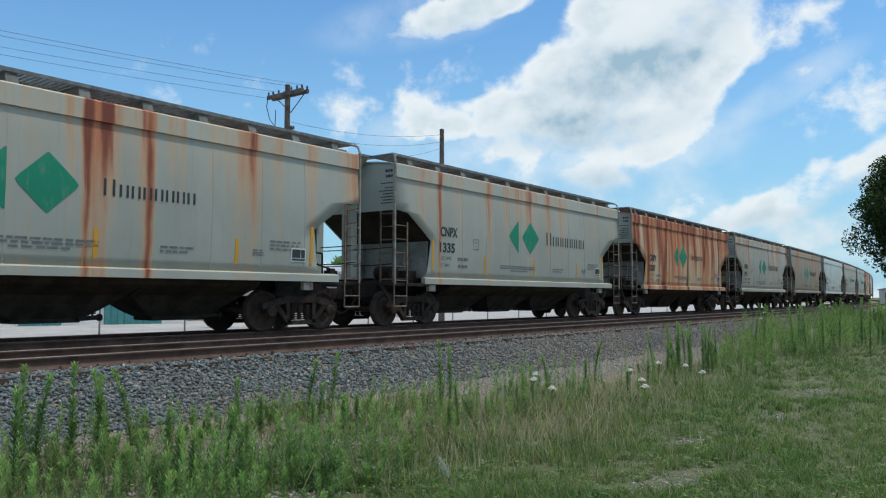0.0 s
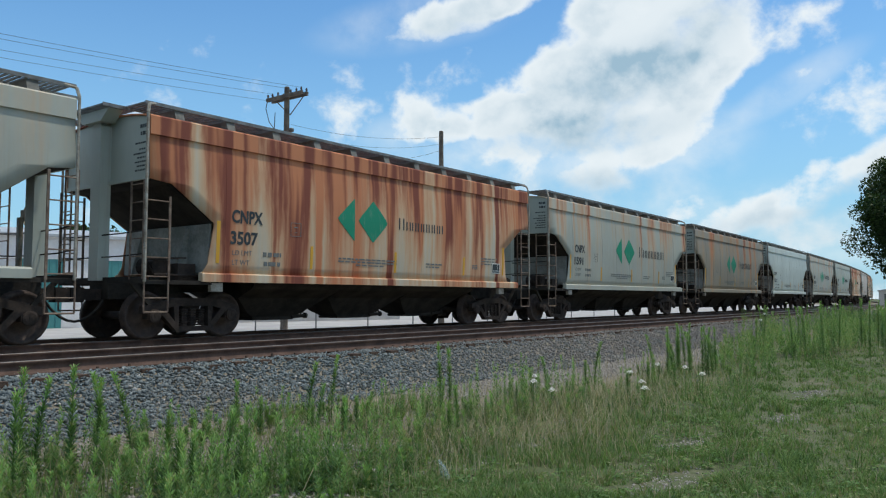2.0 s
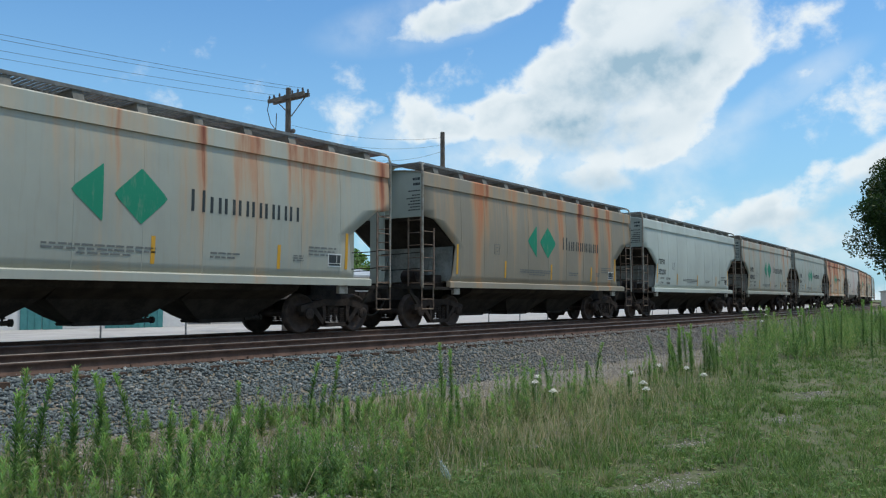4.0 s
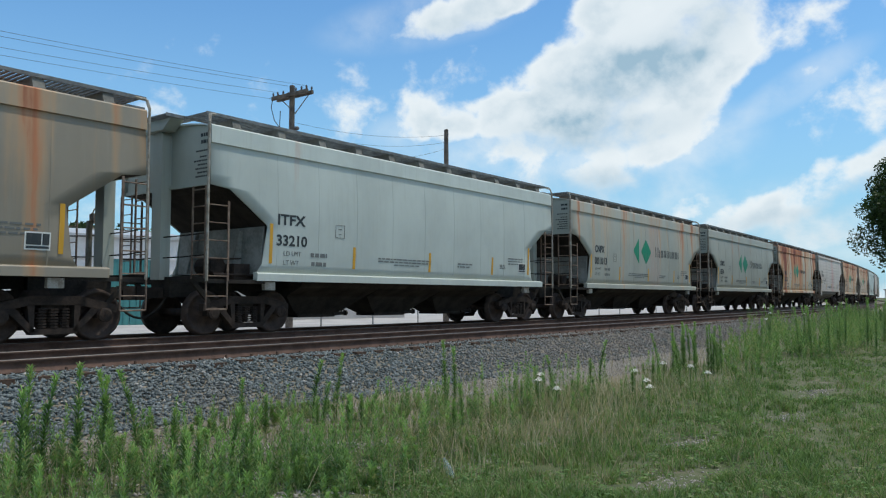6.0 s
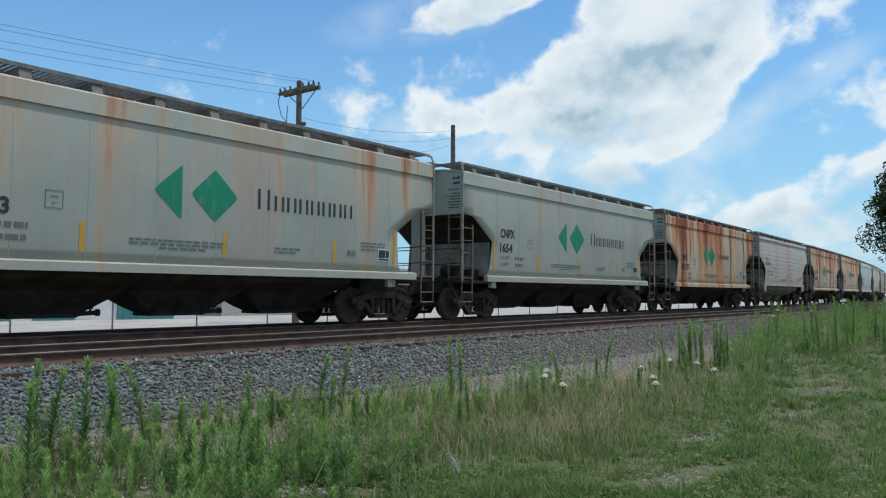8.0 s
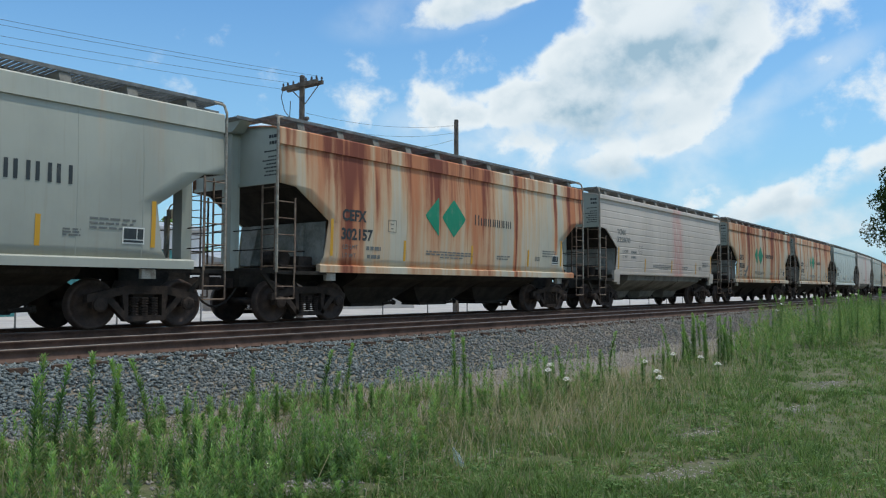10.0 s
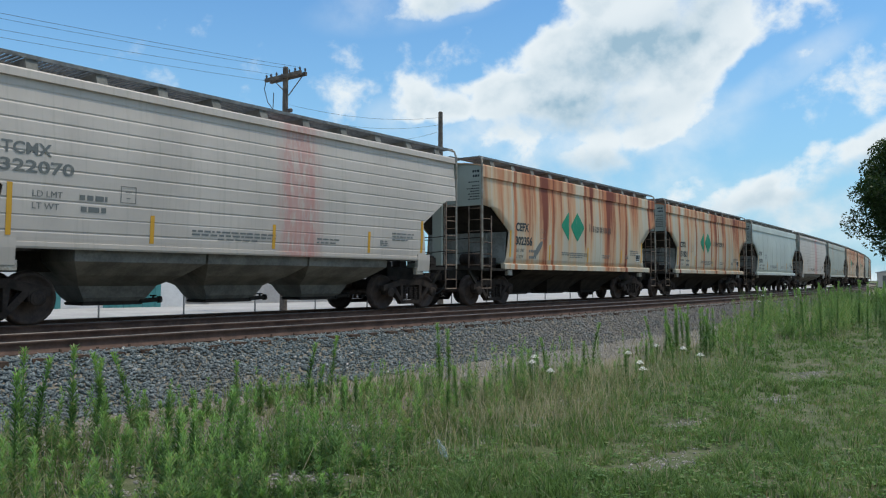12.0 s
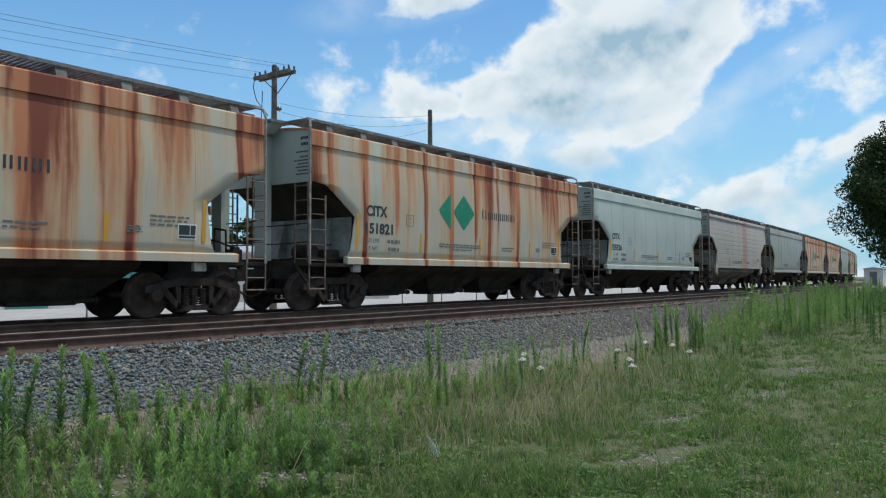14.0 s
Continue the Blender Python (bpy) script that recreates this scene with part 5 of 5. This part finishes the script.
def blades(name, x, y, high, wide, lean, mat, label, rng):
    """Single curved blades of two faces each."""
    k = len(x)
    z = ground_z(x, y) - 0.01
    a = rng.uniform(0, 6.283, k)
    h = high * rng.uniform(0.55, 1.25, k)
    w = wide * rng.uniform(0.7, 1.3, k)
    l = lean * rng.uniform(0.2, 1.2, k) * h
    b = a + rng.uniform(-1.2, 1.2, k)
    dx, dy = np.cos(b) * l, np.sin(b) * l
    ox, oy = -np.sin(a) * w, np.cos(a) * w
    p = np.stack([x, y, z], -1)
    side = np.stack([ox, oy, np.zeros(k)], -1)
    mid = p + np.stack([dx * 0.35, dy * 0.35, h * 0.6], -1)
    tip = p + np.stack([dx, dy, h], -1)
    v = np.stack([p - side, p + side, mid + side * 0.75, mid - side * 0.75, tip], 1).reshape(-1, 3)
    i = np.arange(k)[:, None] * 5
    f = np.concatenate([i + np.array([[0, 1, 2]]), i + np.array([[0, 2, 3]]), i + np.array([[3, 2, 4]])])
    return tagged(cloud_mesh(name, v, f, mat), label, "grass", kind="stuff")


def lawn():
    rng = np.random.default_rng(11)
    x, y = polar(rng, 330000, 4.6, 55, 3, 62)
    v = y - bend(x)
    keep = (v < 5.0 + rng.normal(0, 0.4, len(x))) & ~bare(x, y) & (0.55 * patchy(x * 2.3, y * 2.3) + 0.45 * patchy(x * 6.1 + 2, y * 7.3) > rng.uniform(-0.45, 0.58, len(x)))
    x, y = x[keep], y[keep]
    # gather two thirds of the blades into tufts
    tuft = rng.random(len(x)) < 0.65
    seed = np.flatnonzero(~tuft)[rng.integers(0, (~tuft).sum() // 9, tuft.sum())]
    x[tuft] = x[seed] + rng.normal(0, 0.032, tuft.sum())
    y[tuft] = y[seed] + rng.normal(0, 0.032, tuft.sum())
    blades("lawn", x, y, 0.042 + 0.06 * patchy(x * 1.7, y * 2.1) + 0.05 * (patchy(x * 5.3 + 1, y * 6.1) > 0.70), 0.0035 + 0.0006 * np.hypot(x, y) / 4, 0.8, M["lawn"], "short rough mown green lawn grass", rng)


def lawn_around():
    """The same lawn behind and beside the standpoint."""
    rng = np.random.default_rng(16)
    x, y = rng.uniform(-14, 34, 56000), rng.uniform(-16, 5.0, 56000)
    keep = (np.hypot(x, y) < 4.7) | (np.arctan2(y, x) < radians(3.2)) | (np.arctan2(y, x) > radians(61))
    keep &= (y - bend(x) < 4.8 + rng.normal(0, 0.3, len(x))) & ~bare(x, y)
    x, y = x[keep], y[keep]
    blades("lawn_edge", x, y, 0.05 + 0.045 * patchy(x * 1.7, y * 2.1), 0.006 + 0 * x, 0.8, M["lawn"], "short rough lawn grass round the standpoint", rng)
    x, y = rng.uniform(-14, 6, 16000), rng.uniform(4.4, 8.2, 16000)
    keep = np.arctan2(y, x) > radians(72)
    x, y = x[keep], y[keep]
    blades("verge_grass", x, y, 0.16 + 0.2 * patchy(x, y), 0.006 + 0 * x, 0.5, M["weed"], "tall green verge grass along the ballast", rng)


def clover():
    """Broad-leaved growth in the turf."""
    rng = np.random.default_rng(17)
    x, y = polar(rng, 9000, 5.0, 38, 3, 62)
    keep = (y - bend(x) < 5.2) & ~bare(x, y) & (patchy(x * 1.3 + 2, y * 1.6) > rng.uniform(0.2, 0.9, len(x)))
    x, y = x[keep], y[keep]
    c = np.stack([x, y, ground_z(x, y) + 0.035], -1)
    r = rng.uniform(0.05, 0.17, len(x))
    v, f = leaf_cards(rng, c, r, 16, 0.027)
    low = np.repeat(c[:, 2], 16 * 4)
    v[:, 2] = low + (v[:, 2] - low) * 0.35
    tagged(cloud_mesh("clover", v, f, M["weed"]), "small broad-leaved clover growing in the lawn", "clover", kind="stuff")


def far_weeds():
    rng = np.random.default_rng(18)
    x = rng.uniform(17, 60, 2600)
    v = rng.uniform(4.4, 8.3, 2600)
    keep = ~bare(x, v + bend(x)) & (patchy(x * 0.6, v * 1.3) > rng.uniform(0.1, 0.8, 2600))
    x, y = x[keep], (v + bend(x))[keep]
    high = rng.uniform(0.35, 1.05, len(x)) * np.clip((x - 10) / 14, 0.5, 1.1)
    va, fa, fb, _, _ = weed_leaves(rng, x, y, ground_z(x, y) - 0.02, high, 46, 0.15)
    tagged(leaf_mesh("verge_weeds", va, np.concatenate([fa, fb]), M["weed"]), "tall mixed green weeds further along the verge", "weeds", kind="stuff")


def straw_clumps():
    rng = np.random.default_rng(19)
    x = np.concatenate([rng.normal(cx, 0.75, 520) for cx in (7.6, 9.0, 10.6, 12.0, 6.4)])
    y = np.concatenate([rng.normal(cy, 0.6, 520) for cy in (4.6, 5.3, 5.5, 5.9, 5.2)])
    blades("straw", x, y, 0.26 + 0.16 * patchy(x, y), 0.0032 + 0 * x, 0.95, M["straw"], "tangled pale dry grass stalks in the verge", rng)


def tall_grass():
    rng = np.random.default_rng(12)
    x, y = polar(rng, 80000, 5.0, 75, 4, 80)
    v = y - bend(x)
    keep = (v > 3.9 + rng.normal(0, 0.45, len(x))) & (v < 8.3 + rng.normal(0, 0.25, len(x)) - 0.9 * (patchy(x, y) < 0.45)) & (patchy(x * 1.9, y * 2.4) > rng.uniform(-0.2, 0.7, len(x))) & ~bare(x, y)
    x, y = x[keep], y[keep]
    blades("tall_grass", x, y, 0.10 + 0.15 * patchy(x, y), 0.004 + 0.0004 * np.hypot(x, y) / 4, 0.55, M["lawn"], "tall uneven green grass along the ballast", rng)
    rng = np.random.default_rng(13)
    x, y = polar(rng, 22000, 5.0, 60, 6, 76)
    v = y - bend(x)
    keep = (v > 4.2 + rng.normal(0, 0.35, len(x))) & (v < 8.4) & (patchy(x * 0.7 + 3, y * 0.9) > 0.42 + rng.normal(0, 0.12, len(x)) + 0.10 * (x < 6))
    x, y = x[keep], y[keep]
    blades("dry_grass", x, y, 0.22 + 0.16 * patchy(y, x), 0.0025 + 0.0004 * np.hypot(x, y) / 4, 0.7, M["straw"], "thin straw-coloured dry grass stalks", rng)


def weed_leaves(rng, x, y, z, high, count, length):
    """Narrow leaves set round upright stems, shorter towards the tip."""
    k = len(x)
    t = np.sort(rng.uniform(0.12, 1.0, (k, count)), axis=1)
    a = rng.uniform(0, 6.283, (k, 1)) + np.arange(count) * 2.4
    ln = length * (1.0 - 0.55 * t) * rng.uniform(0.7, 1.25, (k, count))
    leanx, leany = rng.normal(0, 0.055, (k, 1)), rng.normal(0, 0.055, (k, 1))
    hz = high[:, None] * t
    p = np.stack([x[:, None] + leanx * hz * t, y[:, None] + leany * hz * t, z[:, None] + hz], -1).reshape(-1, 3)
    up = (0.55 + 1.1 * t).ravel()
    d = np.stack([np.cos(a).ravel(), np.sin(a).ravel(), up], -1) * ln.reshape(-1, 1)
    side = np.stack([-np.sin(a).ravel(), np.cos(a).ravel(), np.zeros(a.size)], -1) * (0.075 * ln.reshape(-1, 1) + 0.0020)
    mid = p + d * 0.55
    tip = p + d * np.array([1.0, 1.0, 0.72])
    v = np.stack([p, mid - side, tip, mid + side], 1).reshape(-1, 3)
    f = np.arange(len(p) * 4).reshape(-1, 4)
    top = t.ravel() > 0.80
    return v, f[~top], f[top], leanx.ravel(), leany.ravel()


def leaf_mesh(name, v, f, mat):
    used = f.ravel()
    return cloud_mesh(name, v[used], np.arange(len(used)).reshape(-1, 4), mat)


def weed_bank():
    rng = np.random.default_rng(14)
    x, y = polar(rng, 12500, 4.6, 60, 5, 80)
    v = y - bend(x)
    edge = 4.9 - 0.55 * np.clip((7 - x) / 3, 0, 1.5)
    keep = (v > edge + rng.normal(0, 0.3, len(x))) & (v < 7.9 + rng.normal(0, 0.2, len(x))) & (0.6 * patchy(x * 0.9, y * 1.2) + 0.4 * patchy(x * 3.3, y * 3.9 + 1) > rng.uniform(0.22, 0.80, len(x))) & ~bare(x, y)
    x, y = x[keep], y[keep]
    high = (0.16 + 0.56 * rng.random(len(x)) ** 1.5) * (0.7 + 0.5 * patchy(x, y * 1.3)) * np.clip((8.5 - (y - bend(x))) / 1.9, 0.3, 1.0)
    va, fa, fb, _, _ = weed_leaves(rng, x, y, ground_z(x, y) - 0.02, high, 86, 0.068)
    tagged(leaf_mesh("weed_tips", va, fb, M["tip"]), "pale fresh growing tips of the verge weeds", "weeds", kind="stuff")
    tagged(leaf_mesh("low_weeds", va, fa, M["weed"]), "dense bright green leafy weeds on the verge", "weeds", kind="stuff")


def weed_plant(seed, high):
    rng = np.random.default_rng(seed)
    w = tagged(new("weed_plant"), "tall leafy green weed with an upright stem", "weed", "tall weeds on the verge")
    v, f, f2, lx, ly = weed_leaves(rng, np.zeros(1), np.zeros(1), np.zeros(1), np.array([high]), int(210 * high + 40), 0.10)
    leaf_mesh("leaves", v, f, M["weed"]).parent = w
    leaf_mesh("tip_leaves", v, f2, M["tip"]).parent = w
    bm = bmesh.new()
    for i in range(5):
        a, b = i / 5, (i + 1) / 5
        bar(bm, (lx[0] * high * a * a, ly[0] * high * a * a, high * a), (lx[0] * high * b * b, ly[0] * high * b * b, high * b), 0.008 - 0.005 * a, 5)
    part("stem", bm, M["weed"], w)
    return w


def tall_weeds():
    rng = random.Random(21)
    kinds = [weed_plant(30 + i, h) for i, h in enumerate((0.98, 0.82, 0.62, 0.48, 0.88, 1.30, 1.55))]
    used = set()
    spots = [(2.75, 6.3, 0), (2.95, 6.5, 4), (3.1, 6.2, 0), (2.6, 6.05, 4), (8.3, 6.55, 0), (8.45, 6.5, 4), (15.6, 6.3, 0), (16.1, 6.0, 4), (16.8, 6.3, 0), (15.9, 6.2, 0), (16.4, 6.4, 4), (15.3, 6.5, 1), (7.0, 7.3, 1), (3.6, 6.6, 4), (4.2, 7.2, 1), (5.6, 7.4, 2), (6.5, 7.2, 1)]
    for _ in range(52):
        x = 3.2 + 30 * rng.random() ** 1.2
        spots.append((x, rng.uniform(4.9, 7.2) + float(bend(x)), rng.choice((1, 2, 2, 3, 3, 3))))
    for _ in range(14):
        a, r = radians(rng.uniform(7.5, 13.5)), rng.uniform(21, 29)
        spots.append((r * math.cos(a), r * math.sin(a), rng.choice((5, 6, 6))))
    for _ in range(40):
        x = rng.uniform(22, 50)
        spots.append((x, rng.uniform(4.6, 8.2) + 0.6 * float(bend(x)), rng.choice((0, 4, 5, 5))))
    for _ in range(14):
        spots.append((rng.uniform(14.6, 17.5), rng.uniform(5.6, 6.9), rng.choice((0, 1, 4))))
    for x, y, k in spots:
        if 9.0 < x < 26 and y - float(bend(x)) > 6.5:
            continue
        z = float(ground_z(np.array([x]), np.array([y]))[0]) - 0.02
        m = Matrix.Translation((x, y, z)) @ Matrix.Rotation(rng.uniform(0, 6.28), 4, "Z")
        if k not in used:
            used.add(k)
            kinds[k].matrix_basis = m
        else:
            copy_thing(kinds[k], m)


def wild_carrot(x, y, high):
    w = tagged(new("wildflower"), "white flat-topped wildflower on a thin green stem", "flower", "white wildflowers in the verge")
    w.matrix_basis = Matrix.Translation((x, y, float(ground_z(np.array([x]), np.array([y]))[0]) - 0.01))
    bm = bmesh.new()
    bar(bm, (0, 0, 0), (0.02, 0.01, high), 0.005, 5)
    for i in range(9):
        a = i * 2.4
        bar(bm, (0.02, 0.01, high - 0.03), (0.02 + 0.035 * math.cos(a), 0.01 + 0.035 * math.sin(a), high + 0.01), 0.002, 4)
    part("stem", bm, M["weed"], w)
    bm = bmesh.new()
    rng = random.Random(int(x * 100))
    for i in range(26):
        a, r = i * 2.4, 0.050 * math.sqrt((i + 0.5) / 26)
        c = Vector((0.02 + r * math.cos(a), 0.01 + r * math.sin(a), high + 0.045 - 0.04 * (r / 0.050) ** 2))
        q = Vector((r * math.cos(a) * 5, r * math.sin(a) * 5, 1.0)).to_track_quat("Z", "Y")
        vs = [bm.verts.new(c + q @ Vector((0.014 * math.cos(j), 0.014 * math.sin(j), 0.004 * rng.random()))) for j in (0, 1.05, 2.1, 3.14, 4.2, 5.2)]
        bm.faces.new(vs)
    part("umbel", bm, M["flower"], w)


def flowers():
    for x, y, h in ((8.9, 5.45, 0.40), (9.2, 5.6, 0.45), (8.6, 5.0, 0.35), (12.2, 5.1, 0.45), (10.3, 4.55, 0.38), (9.6, 4.2, 0.36), (11.3, 4.05, 0.38), (11.8, 4.5, 0.42), (10.9, 5.0, 0.4),
                    (27.0, 6.5, 1.0), (29.0, 6.8, 1.2), (31.0, 6.4, 1.1), (33.0, 7.4, 1.3), (25.0, 7.0, 1.0), (35.5, 7.2, 1.3), (30.0, 7.6, 1.3), (22.5, 6.4, 0.9), (37.0, 6.8, 1.3), (28.0, 7.9, 1.1)):
        wild_carrot(x, y, h + 0.07)


def bottle(x, y):
    bm = bmesh.new()
    prof = [(0.0, 0.028), (0.01, 0.033), (0.06, 0.032), (0.065, 0.029), (0.11, 0.032), (0.145, 0.030), (0.18, 0.014), (0.20, 0.013), (0.215, 0.013)]
    disc(bm, 0, 0, 0, 0, prof, 14)
    ob = tagged(part("plastic_bottle", bm, M["bottle"], None, smooth=True), "crumpled clear plastic bottle lying among the weeds", "bottle")
    z = float(ground_z(np.array([x]), np.array([y]))[0])
    ob.matrix_basis = Matrix.Translation((x, y, z + 0.02)) @ Matrix.Rotation(radians(80), 4, "X") @ Matrix.Rotation(0.4, 4, "Z")


def scattered(rng, k):
    x, y = polar(rng, k, 5.0, 30, 5, 70)
    spots = [BARE[i] for i in rng.integers(0, len(BARE), k)]
    near = rng.random(k) < 0.7
    x = np.where(near, np.array([s[0] for s in spots]) + rng.normal(0, 0.35, k), x)
    y = np.where(near, np.array([s[1] for s in spots]) + rng.normal(0, 0.12, k), y)
    ok = y - bend(x) < 8.0
    x, y = np.where(ok, x, 6.6), np.where(ok, y, 2.7)
    return np.stack([x, y, ground_z(x, y) + 0.003], -1)


lawn()
lawn_around()
clover()
tall_grass()
straw_clumps()
far_weeds()
weed_bank()
tall_weeds()
flowers()
bottle(5.24, 4.05)
stones("loose_gravel", 2500, scattered, 0.022, "loose grey gravel on bare patches of the lawn", "gravel")


def fines(rng, k):
    x = np.where(rng.random(k) < 0.75, rng.uniform(9.5, 26, k), rng.uniform(2.5, 8.0, k))
    v = np.where(x > 9, rng.uniform(6.9, 8.7, k), rng.uniform(4.2, 8.3, k))
    return np.stack([x, v + bend(x), ground_z(x, v + bend(x)) + 0.004], -1)


stones("spilled_gravel", 13000, fines, 0.030, "tan and grey gravel spilled below the ballast", "gravel")

# ---- motion ----


def train_pose(k, t):
    """Car k at t seconds: the train rolls to the left and slows very slightly."""
    x = 14.74 - 10.95 * t + 0.008 * t * t + (k - 1) * LENGTH + HALF
    return Matrix.Translation((x, TRAIN_Y + float(bend(x)), 0)) @ Matrix.Rotation(CURVE * max(0.0, x), 4, "Z")


def motions():
    times = [0.5 * i for i in range(29)]
    for k, car in enumerate(TRAIN):
        walk(car, [(t, train_pose(k, t)) for t in times])
    # all wheelsets turn alike: two of them are keyed, the rest share their keys
    keyed = {}
    everyone = [o for car in TRAIN for t in car.children if t.name.startswith("truck") for o in t.children if o.name.startswith("wheelset")]
    for w in everyone:
        side = 1 if w.location.x > 0 else -1
        if side not in keyed:
            rows = []
            for i in range(421):
                t = i / 30
                roll = -(10.95 * t - 0.008 * t * t) / 0.457
                rows.append((t, Matrix.Translation((side * 0.89, 0, 0.457)) @ Matrix.Rotation(roll, 4, "Y")))
            walk(w, rows)
            keyed[side] = w.animation_data
        else:
            w.rotation_mode = "QUATERNION"
            data = w.animation_data_create()
            data.action = keyed[side].action
            data.action_slot = keyed[side].action_slot


motions()
